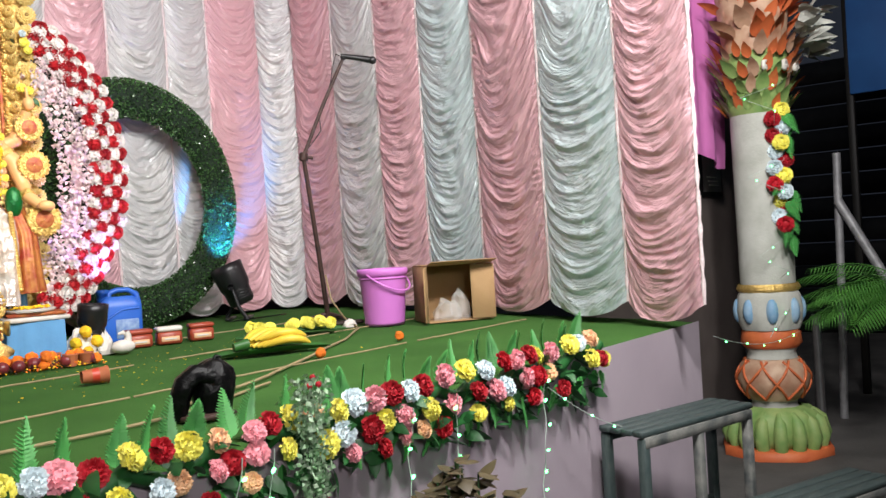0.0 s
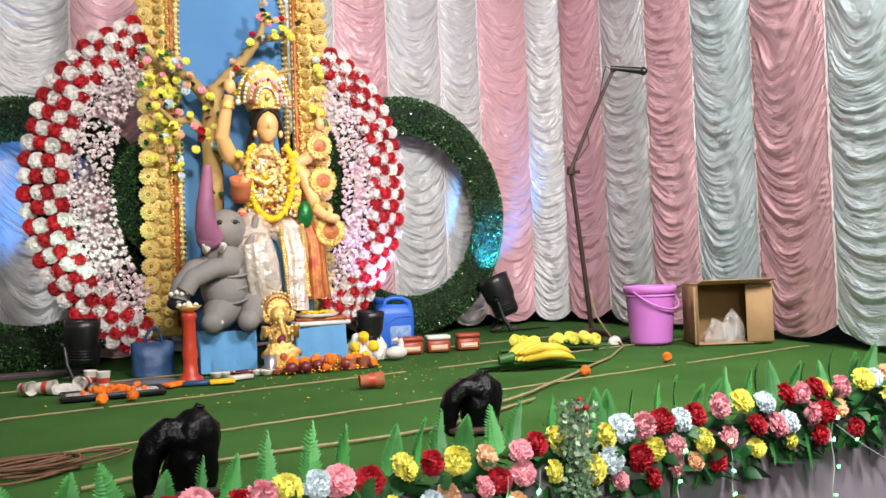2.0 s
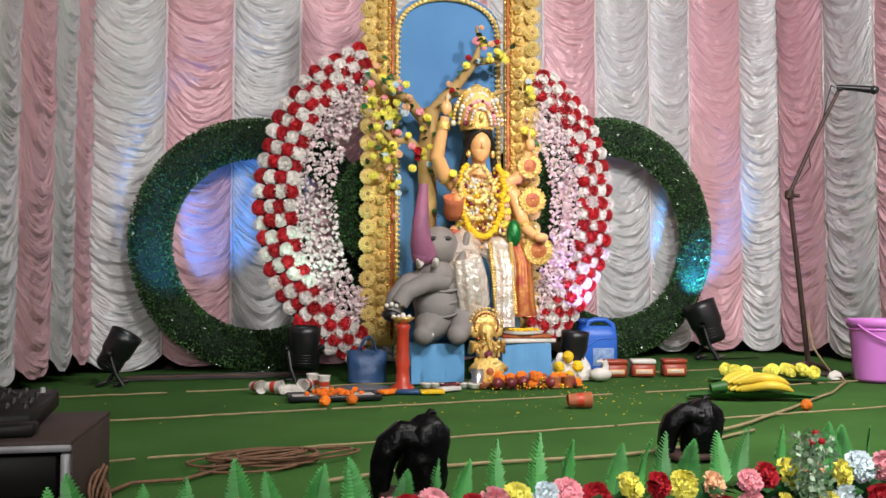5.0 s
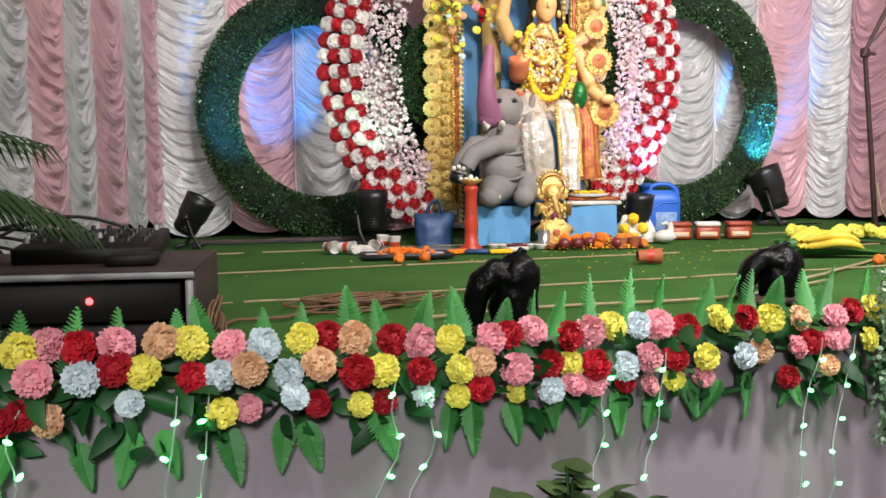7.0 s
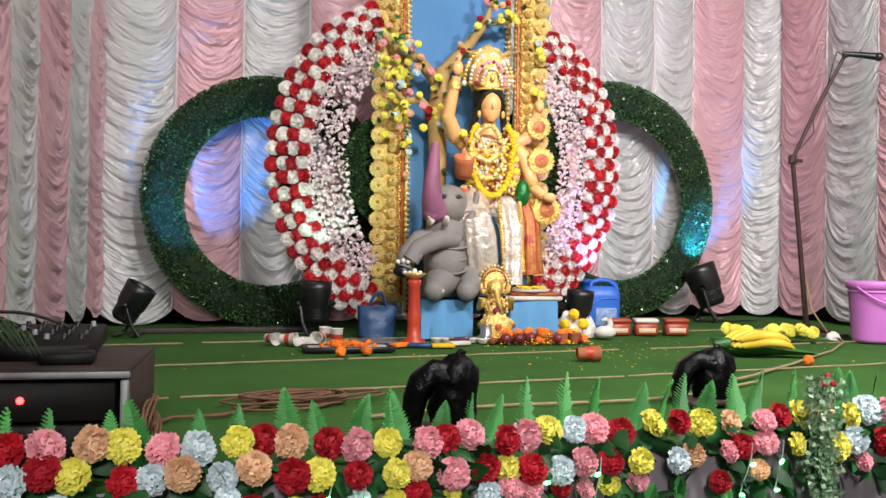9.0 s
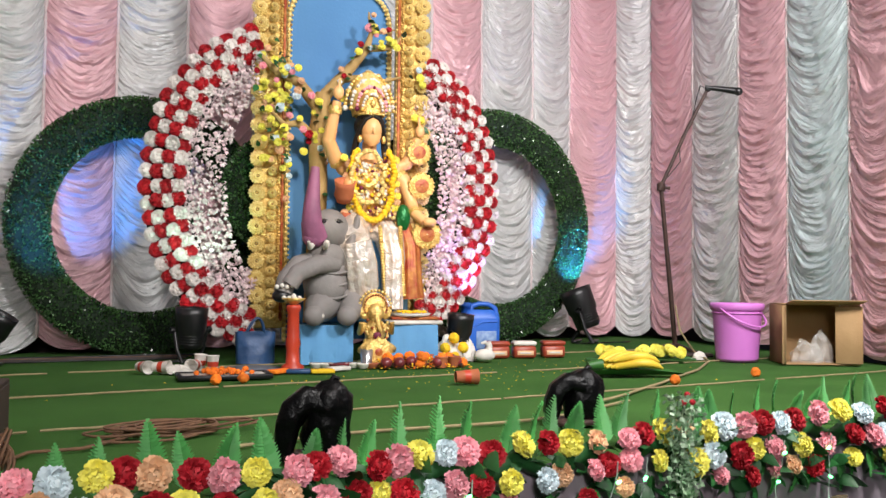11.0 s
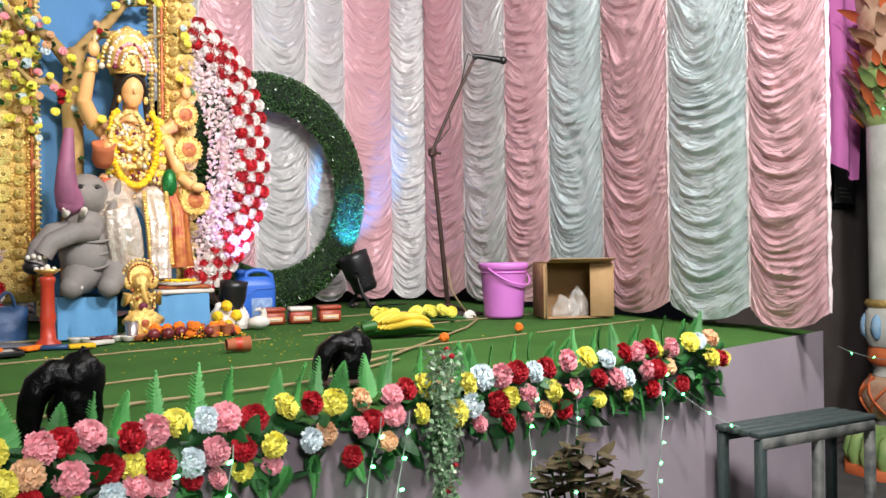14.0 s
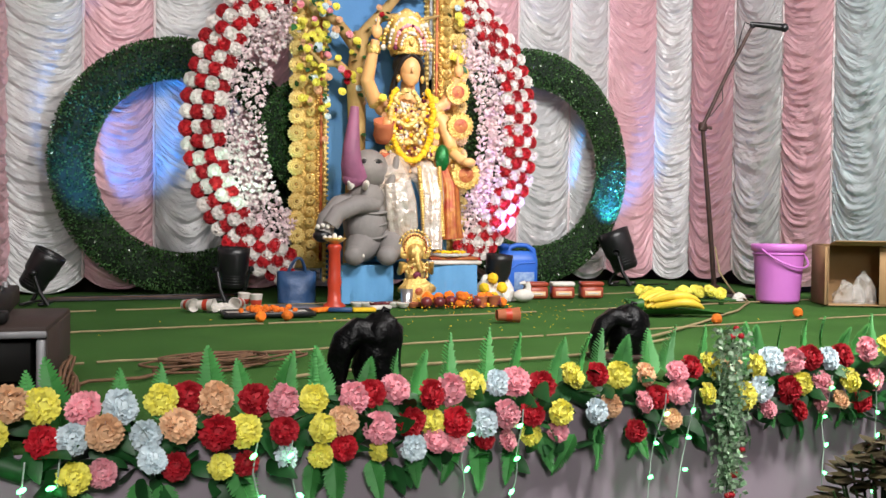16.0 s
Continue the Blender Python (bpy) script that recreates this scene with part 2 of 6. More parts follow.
class Shape:
    """Gathers vertices, faces and material slots for one mesh."""

    def __init__(self):
        self.v, self.f, self.m = [], [], []
        self.uv = None   # a place on the cloth for each face corner, where the weave must follow its folds

    def add(self, verts, faces, k=0):
        o = len(self.v)
        self.v += [tuple(p) for p in verts]
        self.f += [tuple(i + o for i in q) for q in faces]
        self.m += [k] * len(faces)
        return self

    def grid(self, rows, k=0, wrap=False):
        n = len(rows[0])
        verts = [p for r in rows for p in r]
        faces = []
        for i in range(len(rows) - 1):
            for j in range(n if wrap else n - 1):
                a, b = i * n + j, i * n + (j + 1) % n
                faces.append((a, b, b + n, a + n))
        return self.add(verts, faces, k)

    def lathe(self, prof, n=20, c=(0, 0, 0), k=0, rot=None, ripple=0, waves=8):
        rows = []
        for r, z in prof:
            row = []
            for i in range(n):
                a = 2 * math.pi * i / n
                rr = r * (1 + ripple * math.cos(waves * a))
                p = Vector((rr * math.cos(a), rr * math.sin(a), z))
                row.append((rot @ p if rot else p) + Vector(c))
            rows.append(row)
        return self.grid(rows, k, True)

    def ball(self, c, r, n=14, h=9, k=0, rot=None):
        r = (r, r, r) if not isinstance(r, (tuple, list)) else r
        rows = []
        for j in range(h + 1):
            b = math.pi * (j / h) * 0.998 + 0.003
            row = []
            for i in range(n):
                a = 2 * math.pi * i / n
                p = Vector((r[0] * math.sin(b) * math.cos(a), r[1] * math.sin(b) * math.sin(a), -r[2] * math.cos(b)))
                row.append((rot @ p if rot else p) + Vector(c))
            rows.append(row)
        return self.grid(rows, k, True)

    def tube(self, pts, rad, n=8, k=0, cap=True, pleat=0.0, waves=9):
        pts = [Vector(p) for p in pts]
        rad = [rad] * len(pts) if not isinstance(rad, (tuple, list)) else rad
        rows, up = [], Vector((0.13, 0.21, 0.97))
        for i, p in enumerate(pts):
            d = (pts[min(i + 1, len(pts) - 1)] - pts[max(i - 1, 0)]).normalized()
            if abs(d.dot(up)) > 0.97:
                up = Vector((0.9, 0.3, 0.1))
            x = d.cross(up).normalized()
            y = x.cross(d)
            up = y
            rows.append([p + (x * math.cos(2 * math.pi * j / n) + y * math.sin(2 * math.pi * j / n)) * rad[i] * (1 + pleat * math.sin(2 * math.pi * waves * j / n + 0.4 * i)) for j in range(n)])
        self.grid(rows, k, True)
        if cap:
            self.add(rows[0], [tuple(range(n))], k)
            self.add(rows[-1], [tuple(reversed(range(n)))], k)
        return self

    def block(self, c, s, k=0, rz=0, bevel=0.004, rot=None):
        bm = bmesh.new()
        bmesh.ops.create_cube(bm, size=1)
        bmesh.ops.scale(bm, verts=bm.verts, vec=s)
        if bevel:
            bmesh.ops.bevel(bm, geom=bm.edges[:], offset=min(bevel, min(s) * 0.3), segments=1, affect="EDGES")
        bm.verts.index_update()
        m = Matrix.Translation(c) @ (rot.to_4x4() if rot else Matrix.Rotation(radians(rz), 4, "Z"))
        self.add([m @ v.co for v in bm.verts], [[v.index for v in f.verts] for f in bm.faces], k)
        bm.free()
        return self

    def mesh(self, name, mats, smooth=True):
        me = bpy.data.meshes.new(name)
        me.from_pydata(self.v, [], self.f)
        for m in mats if isinstance(mats, (tuple, list)) else [mats]:
            me.materials.append(m)
        me.polygons.foreach_set("material_index", self.m)
        me.polygons.foreach_set("use_smooth", [smooth] * len(self.f))
        if self.uv is not None:
            me.uv_layers.new(name="cloth").data.foreach_set("uv", self.uv.reshape(-1))
        me.update()
        return me


def thing(name, label, category, at=(0, 0, 0), rz=0, group="", kind=""):
    """An Empty that parents the parts of one thing."""
    ob = new(name)
    ob.empty_display_size = 0.05
    ob.matrix_world = pose(*at, 0, 0, rz)
    return tagged(ob, label, category, group, kind)


def part(name, shape, mats, parent, label="", smooth=True, m=None):
    me = shape.mesh(name, mats, smooth) if isinstance(shape, Shape) else shape
    ob = new(name, me)
    ob.parent = parent
    if m is not None:
        ob.matrix_basis = m
    if label:
        ob["label"] = label
    return ob


def solo(name, shape, mats, label, category, at=(0, 0, 0), rz=0, group="", kind="", smooth=True):
    ob = new(name, shape.mesh(name, mats, smooth))
    ob.matrix_world = pose(*at, 0, 0, rz)
    return tagged(ob, label, category, group, kind)


def arc(a, b, n, bow=(0, 0, 0)):
    a, b, w = Vector(a), Vector(b), Vector(bow)
    return [a.lerp(b, i / n) + w * (4 * (i / n) * (1 - i / n)) for i in range(n + 1)]


R = random.Random(7)
S = 1.15   # height of the stage
G = 0.10   # height of the ground

# ---- ground, stage, added canopy, side wall ----
g = Shape()
n = 40
g.grid([[(-60 + 120 * i / n, -60 + 120 * j / n, G + 0.01 * noise.noise((i * 1.7, j * 1.3, 0))) for i in range(n + 1)] for j in range(n + 1)])
tagged(new("ground", g.mesh("ground", SOIL)), "dark bare trodden earth ground round the stage", "ground", kind="structure")

st = Shape()
plan = [(-1.6, 0.02), (4.3, 0.02), (5.45, 4.0), (-1.6, 4.0)]
st.add([(x, y, G) for x, y in plan] + [(x, y, S - 0.012) for x, y in plan],
       [(0, 1, 5, 4), (1, 2, 6, 5), (2, 3, 7, 6), (3, 0, 4, 7), (4, 5, 6, 7)])
stage = tagged(new("stage_platform", st.mesh("stage_platform", CARPET, False)), "wooden stage platform covered in green felt carpet", "stage", kind="structure")
EDGES = [0.0, 0.987, 1.79, 2.62, 3.30, 3.98]
for y0, y1 in zip(EDGES, EDGES[1:]):
    sh = Shape()
    nx = 90
    rows = []
    for j in range(7):
        y = y0 + (y1 - y0) * j / 6
        right = 4.3 + y * 0.285
        rows.append([(-1.6 + (right + 1.6) * i / nx, y + (0.006 * noise.noise((i * 0.2, y0, 1)) if j in (0, 6) else 0),
                      S - 0.006 + 0.006 * noise.noise((i * 0.35, y * 3, 4)) - (0.004 if j in (0,) else 0)) for i in range(nx + 1)])
    sh.grid(rows)
    part("carpet_strip", sh, CARPET, stage)
for y0 in EDGES[1:4]:
    x = -1.0
    while x < 4.2:
        ln = R.uniform(0.9, 1.9)
        e = min(x + ln, 4.0 + y0 * 0.3)
        if e - x > 0.2:
            pts = [(x + (e - x) * i / 24, y0 + 0.010 * noise.noise((x + i * 0.3, y0 * 7, 2)), S + 0.002 + 0.004 * abs(noise.noise((x + i * 0.4, y0, 9)))) for i in range(25)]
            part("seam_cord", Shape().tube(pts, 0.0042, 6), TAN, stage)
        x = e + R.uniform(0.0, 0.22)
sh = Shape()
pts = [(0.62 + i * 0.075, 0.50 + 0.05 * math.sin(i * 0.35) + 0.012 * i * (i / 30), S + 0.004) for i in range(22)]
solo("power_cable", sh.tube(pts, 0.0055, 6), TAN, "tan cable lying loose along the stage carpet", "cable")

fa = Shape()
nx, nz = 220, 26
rows = []
for j in range(nz + 1):
    z = G + (S - 0.004 - G) * j / nz
    rows.append([(-1.6 + 5.92 * i / nx,
                  -0.006 - 0.010 * abs(noise.noise((i * 0.055, z * 0.9, 3))) * (1.2 - j / nz) - 0.012 * noise.noise((i * 0.018, z * 2.4, 5)) * (1 - j / nz) ** 0.5,
                  z) for i in range(nx + 1)])
fa.grid(rows)
fa.grid([[(4.32, -0.006 + 0.8 * j / 6, G + (S - 0.03 - G) * i / 4) for i in range(5)] for j in range(7)])
fas = tagged(new("stage_fascia", fa.mesh("stage_fascia", FASCIA)), "mauve cloth stretched down the front of the stage", "stage skirt", kind="structure")

# Canopy above the view, added to close the top and bounce lamp light.
can = Shape()
can.grid([[(-4 + 13 * i / 30, -6 + 10.4 * j / 20, 4.5 + 0.06 * math.sin(i * 1.3) * math.sin(j)) for i in range(31)] for j in range(21)])
tagged(new("ceiling", can.mesh("ceiling", CANVAS)), "unseen cream cloth canopy added over the stage to bounce light", "ceiling", kind="structure")

wl = Shape()
wl.block((6.05, 0.85, 1.60), (2.5, 0.10, 3.0), bevel=0.01)
tagged(new("wall_side", wl.mesh("wall_side", DARKWALL, False)), "dim brown plastered wall beyond the stage", "wall", kind="structure")
wb = Shape().block((2.2, 4.35, 2.2), (9, 0.1, 4.4), bevel=0.01)
tagged(new("wall_back", wb.mesh("wall_back", DARKWALL, False)), "plain brown wall behind the curtain", "wall", kind="structure")
wb = Shape().block((-2.2, 1.6, 2.2), (0.1, 5.4, 4.4), bevel=0.01)
tagged(new("wall_left", wb.mesh("wall_left", DARKWALL, False)), "plain brown wall behind the side curtain", "wall", kind="structure")

# ---- ruched curtain ----


def field(x, y, seed):
    """Smooth value noise between -1 and 1 on arrays."""
    table = np.random.RandomState(seed).rand(64, 64) * 2 - 1
    i, j = np.floor(x).astype(int), np.floor(y).astype(int)
    a, b = x - i, y - j
    a, b = a * a * (3 - 2 * a), b * b * (3 - 2 * b)
    p = lambda m, n: table[(i + m) % 64, (j + n) % 64]
    return (p(0, 0) * (1 - a) + p(1, 0) * a) * (1 - b) + (p(0, 1) * (1 - a) + p(1, 1) * a) * b


def pleat_shape(q, rise):
    """A fold that comes up steeply and falls away slowly, once per unit of q."""
    f = q - np.floor(q)
    return np.where(f < rise, np.sin(np.clip(f / rise, 0, 1) * np.pi / 2), np.clip((1 - f) / (1 - rise), 0, 1) ** 1.6)


def panel(p0, p1, seed, bottom, top=4.1, swag=1.0):
    """One ruched column between two gathered seams, uneven swags of satin sagging across it."""
    p0, p1 = np.array(p0), np.array(p1)
    w = np.linalg.norm(p1 - p0)
    t = (p1 - p0) / w
    nrm = np.array((t[1], -t[0]))
    r = np.random.RandomState(seed)
    nu, nz = 32, 500
    u, k = np.meshgrid(np.linspace(0, 1, nu + 1), np.linspace(0, 1, nz + 1))
    low = bottom + 0.085 * (1 - 4 * u * (1 - u)) ** 1.2 + 0.02 * r.rand()
    z = low + (top - low) * k
    mid = 0.5 + 0.17 * field(z * 3.1, z * 0 + 2.5, seed + 1)
    s = np.where(u < mid, 1 - ((mid - u) / mid) ** 2, 1 - ((u - mid) / (1 - mid)) ** 2)
    edge = np.clip(4 * u * (1 - u), 0, 1)
    sag = (0.40 + 0.18 * field(z * 2.3, z * 0, seed + 2)) * w * swag
    drop = z + sag * s ** 0.85
    q = (drop + 0.050 * field(drop * 4.3, u * 0.8, seed + 3) + 0.012 * field(drop * 9, u * 2, seed + 13)) / r.uniform(0.088, 0.108) + r.rand()
    amp = 0.30 + 0.95 * np.random.RandomState(seed + 4).rand(80)[np.floor(q).astype(int) % 80]
    d = 0.010 + 0.030 * edge ** 0.6 + 0.021 * amp * pleat_shape(q, 0.30) * edge ** 0.35
    q2 = (drop + 0.05 * field(drop * 5, u * 2.2, seed + 5) + 0.02 * u * r.uniform(-1, 1)) / 0.043 + r.rand()
    d += 0.0125 * pleat_shape(q2, 0.4) * np.clip(0.45 + 0.9 * field(u * 3, drop * 7, seed + 6), 0, 1.1) * edge ** 0.2
    q3 = (z + 0.5 * w * (np.abs(u - 0.5) * 2) ** 1.5 * -0.6 + 0.03 * field(u * 5, z * 9, seed + 7)) / 0.030
    d += 0.0055 * pleat_shape(q3, 0.5) * np.clip(0.9 - 1.6 * edge + 0.5 * field(u * 4, z * 6, seed + 8), 0, 1)
    d += 0.007 * field(u * 6, drop * 17, seed + 9) * edge ** 0.3 + 0.0035 * field(u * 13, drop * 40, seed + 10)
    x = p0[0] + t[0] * w * u + nrm[0] * d
    y = p0[1] + t[1] * w * u + nrm[1] * d
    verts = np.stack([x, y, z], -1).reshape(-1, 3)
    i = np.arange(nz)[:, None] * (nu + 1) + np.arange(nu)[None, :]
    faces = np.stack([i, i + 1, i + nu + 2, i + nu + 1], -1).reshape(-1, 4)
    sh = Shape()
    sh.v, sh.f, sh.m = verts.tolist(), faces.tolist(), [0] * len(faces)
    sh.uv = np.stack([u * w * 0.28, drop], -1).reshape(-1, 2)[faces.reshape(-1)]
    return sh


def seam(p, nrm, bottom, seed):
    pts, rad = [], []
    for i in range(60):
        z = bottom + (4.1 - bottom) * i / 59
        o = 0.010 * noise.noise((z * 3, seed, 1))
        pts.append((p[0] + nrm[0] * 0.018 + o, p[1] + nrm[1] * 0.018, z))
        rad.append(0.010 + 0.004 * math.sin(i * 2.4 + seed))
    return Shape().tube(pts, rad, 6)


def curtain(label, posts, colours, bottom, seed):
    c = thing("stage_curtain", label, "curtain", (0, 0, 0), kind="structure")
    for i, (a, b) in enumerate(zip(posts, posts[1:])):
        part("curtain_panel", panel(a, b, seed + i * 13, bottom), {"p": PINK, "w": WHITE, "m": MINT}[colours[i]], c,
             {"p": "pink ruched satin", "w": "white ruched satin", "m": "pale mint ruched satin"}[colours[i]])
    for i, a in enumerate(posts):
        b = posts[min(i + 1, len(posts) - 1)]
        o = posts[max(i - 1, 0)]
        t = (Vector(b) - Vector(o)).normalized()
        part("curtain_seam", seam(a, (t[1], -t[0]), bottom + 0.09, i + seed), SEAM, c)
    return c


curtain("back curtain of ruched pink and white satin columns",
        [(x, 3.85) for x in (0.14, 0.57, 0.97, 1.39, 1.82, 2.27, 2.72, 3.16, 3.60, 4.08, 4.45, 4.96)] + [(5.16, 3.62)],
        "wpwpwpwpwwpw", S + 0.0, 11)
curtain("side curtain of ruched pink, white and mint satin columns, slanting outwards",
        [(5.16, 3.62), (5.04, 3.05), (4.93, 2.52), (4.84, 2.05), (4.72, 1.52), (4.42, 0.87), (4.18, 0.28), (3.967, -0.195)],
        "pwpmpmp", S + 0.02, 311)
curtain("side curtain of gathered pink and white satin beside the amplifier case",
        [(-0.90, 0.16), (-0.76, 0.66), (-0.62, 1.16), (-0.49, 1.62), (-0.40, 1.98), (-0.29, 2.34), (-0.19, 2.72), (-0.05, 3.24), (0.05, 3.55), (0.14, 3.85)],
        "pwpwpwpwp", S + 0.05, 611)

# ---- floral garland along the stage edge ----


def carnation(seed, r=0.0305, petals=42):
    """A full head of ruffled, fringed petals fanned over a dome, facing +z."""
    rr = random.Random(seed)
    sh = Shape()
    for i in range(petals):
        k = (i + 0.5) / petals
        b = 1.75 * math.sqrt(k)
        a = 2.399 * i + rr.uniform(-0.3, 0.3)
        out = Vector((math.sin(b) * math.cos(a), math.sin(b) * math.sin(a), 0.78 * math.cos(b)))
        side = out.cross(Vector((0.2 * math.cos(a * 3), 0.2 * math.sin(a * 5), 1))).normalized()
        side = (side + 0.5 * rr.uniform(-1, 1) * out.cross(side)).normalized()
        up = side.cross(out).normalized()
        reach, wide = rr.uniform(0.92, 1.05), rr.uniform(0.30, 0.40) + 0.08 * k
        rows = []
        for q, ww, lift in ((0.30, 0.35, 0.0), (0.72, 0.85, 0.05), (1.0, 1.0, 0.16)):
            row = []
            for j in range(7):
                x = (j - 3) / 3
                ruffle = 0.06 * math.sin(x * 6 + i) * q + lift * rr.uniform(-0.6, 1.0)
                fringe = ((0.05 if j % 2 else -0.05) + rr.uniform(-0.05, 0.05) - 0.14 * x * x) if q == 1.0 else 0
                row.append((out * (reach * q + fringe) + side * (x * wide * ww) + up * ruffle) * r + Vector((0, 0, 0.25 * r)))
            rows.append(row)
        sh.grid(rows)
    sh.ball((0, 0, r * 0.25), r * 0.62, 10, 7)
    return sh


FLOWER_MESH = {c: [carnation(40 + i).mesh("flower", FLOWERS[c]) for i in range(3)] for c in "yprwo"}


def fern(length, width, seed, droop=0.25):
    """A tapering pinnate fern leaf along +z from the origin, facing -y, its leaflets apart."""
    rr = random.Random(seed)
    sh = Shape()
    n = 17
    h = length / n
    for i in range(n):
        k = i / (n - 1)
        z, y = length * (0.04 + 0.95 * k), -droop * length * k * k
        w = width * (0.10 + 0.90 * (1 - k) ** 0.75) * (0.75 + 0.25 * min(1, k * 5))
        for sx in (-1, 1):
            tip = Vector((sx * w, y - 0.12 * w + rr.uniform(-0.004, 0.004), z + 0.55 * w + rr.uniform(-0.15, 0.15) * h))
            sh.add([(0, y, z - h * 0.40), (sx * w * 0.5, y - 0.004, z + 0.14 * w - h * 0.46), tip, (sx * w * 0.5, y + 0.001, z + 0.34 * w + h * 0.42), (0, y, z + h * 0.40)],
                   [(0, 1, 2, 3, 4)])
    sh.tube([(0, -droop * length * (i / 6) ** 2 + 0.001, length * i / 6) for i in range(7)], [0.0022 - 0.0003 * i for i in range(7)], 5)
    return sh


def broad(length, width, fold=0.2):
    sh = Shape()
    rows = []
    for i in range(6):
        k = i / 5
        w = width * math.sin(math.pi * (0.04 + 0.93 * k) ** 0.75)
        rows.append([(sx * w, -fold * length * k * k - (0.25 * w if sx else 0), length * k) for sx in (-1, 0, 1)])
    return sh.grid(rows)


FERNS = [fern(0.122, 0.036, i, 0.1 + 0.08 * i).mesh("fern_leaf", FERN) for i in range(4)]
BROADS = [broad(0.06, 0.017, 0.2 + 0.2 * i).mesh("leaf", LEAF) for i in range(3)]
garland = thing("flower_garland", "garland of artificial carnations and fern leaves on the stage edge", "garland", (0, 0, S))


def row_of(colours, heights, y, size=1.0):
    """One row of the garland: a letter for a bloom, a dot for a gap of 25 mm; the heights are those along its sag."""
    for i, c in enumerate(colours):
        if c == ".":
            continue
        x = -0.9 + 0.025 * i
        z = float(np.interp(x, (-0.9, -0.1, 0.9, 1.5, 3.2), heights))
        m = Matrix.Translation((x, y + R.uniform(-0.012, 0.010), z - S + R.uniform(-0.011, 0.011)))
        m = m @ Euler((radians(74 + R.uniform(-24, 18)), radians(R.uniform(-22, 22)), R.uniform(-0.4, 0.4))).to_matrix().to_4x4() @ Matrix.Scale(size * R.uniform(0.92, 1.12) * (1.14 if x > 1.6 else 1.0), 4)
        part("flower", R.choice(FLOWER_MESH[c]), None, garland, m=m)


row_of(".r.p..y.w..y.r..p.o..p.y..y.p.r.p..o.y..p.w..y.r.o..r.p..y..p.r.p..r.p.y..w.p..r..y..r..y..o...p.r..y..o..y..w..p..r..w..r...p...y...w....r.p...r.y...p.....y.w...o",
       (1.250, 1.238, 1.190, 1.194, 1.200), -0.034, 1.06)
row_of(".o.p..y.w..r.p..y.w..y.r...p..w.r.y..r.w.o..w.o..r.y..r..y.o..p..r.y.r..w.p..r..y...w.o...p.r..p..y....y..w...r..y..p...y....p....r...p..w...p..r...o...........y.ry",
       (1.205, 1.190, 1.128, 1.128, 1.126), -0.058, 1.0)
row_of(".y.r..w.p..r.o..y.r..p.w.rr.o....w.....y.p..w.r..y.r..w..y.r..y..w.p.p..r.p..y..p........r....o............p....r...p..o...r......y......y....rp.......r",
       (1.150, 1.128, 1.084, 1.070, 1.060), -0.062, 0.86)
x = -0.9
while x < 3.22:
    k = R.random()
    up = Matrix.Translation((x + R.uniform(-0.02, 0.02), R.uniform(0.02, 0.07), 0.02)) @ Euler((R.uniform(-0.35, 0.15), R.uniform(-0.25, 0.25), R.uniform(-0.7, 0.7))).to_matrix().to_4x4() @ Matrix.Scale(R.uniform(0.8, 1.15), 4)
    part("fern_leaf", R.choice(FERNS), None, garland, m=up)
    dn = Matrix.Translation((x + R.uniform(-0.03, 0.03), -0.035 - R.uniform(0, 0.02), -0.05 - R.uniform(0, 0.03))) @ Euler((math.pi - R.uniform(-0.1, 0.3), R.uniform(-0.45, 0.45), R.uniform(-0.4, 0.4))).to_matrix().to_4x4() @ Matrix.Scale(R.uniform(0.65, 1.0), 4)
    part("fern_leaf", R.choice(FERNS), None, garland, m=dn)
    x += 0.082
for i in range(420):
    x = -0.9 + 4.1 * i / 420
    zz = 0.07 - 0.02 * max(0, x) - 0.17 * R.random()
    m = Matrix.Translation((x, R.uniform(-0.045, 0.0), zz)) @ Euler((R.uniform(0.5, 2.6), R.uniform(-1.2, 1.2), R.uniform(-1, 1))).to_matrix().to_4x4() @ Matrix.Scale(R.uniform(0.8, 1.3), 4)
    part("leaf", R.choice(BROADS), None, garland, m=m)
stem = Shape().tube([(-0.95 + 4.2 * i / 40, -0.02, 0.02 - 0.05 * (i % 2)) for i in range(41)], 0.022, 7)
part("foliage_core", stem, LEAF, garland, "dense dark leaf core")

# hanging vine of tiny white-green leaves
vine = thing("hanging_vine", "hanging vine of small pale variegated leaves with red tips", "vine", (1.62, -0.085, S))
VARI = mat("variegated_leaf", (0.10, 0.30, 0.10), (0.50, 0.60, 0.46), 0.5, scale=60, island=0.4)
sh = Shape()
for i in range(1100):
    k = R.random()
    z = 0.15 - 0.42 * k
    w = 0.05 * (1 - k * 0.55)
    c = Vector((R.gauss(0, w * 0.6), R.uniform(-0.03, 0.03), z))
    d = Vector((R.uniform(-1, 1), R.uniform(-1, 0.2), R.uniform(-0.8, 0.6))).normalized() * 0.017
    e = d.cross(Vector((0, 1, 0.3))).normalized() * 0.0065
    sh.add([c, c + d * 0.5 + e, c + d, c + d * 0.5 - e], [(0, 1, 2, 3)])
part("leaves", sh, VARI, vine, smooth=False)["kind"] = "stuff"
part("stem", Shape().tube([(0.01 * math.sin(i), 0, 0.15 - 0.042 * i) for i in range(11)], 0.003, 5), LEAF, vine)
for i in range(10):
    z = R.choice((0.15, 0.13, -0.25, -0.22, -0.27, -0.16))
    part("red_bud", Shape().ball((R.uniform(-0.035, 0.035), -0.02, z), 0.008, 8, 5), FLOWERS["r"], vine)

# ---- grass rings behind the idol ----


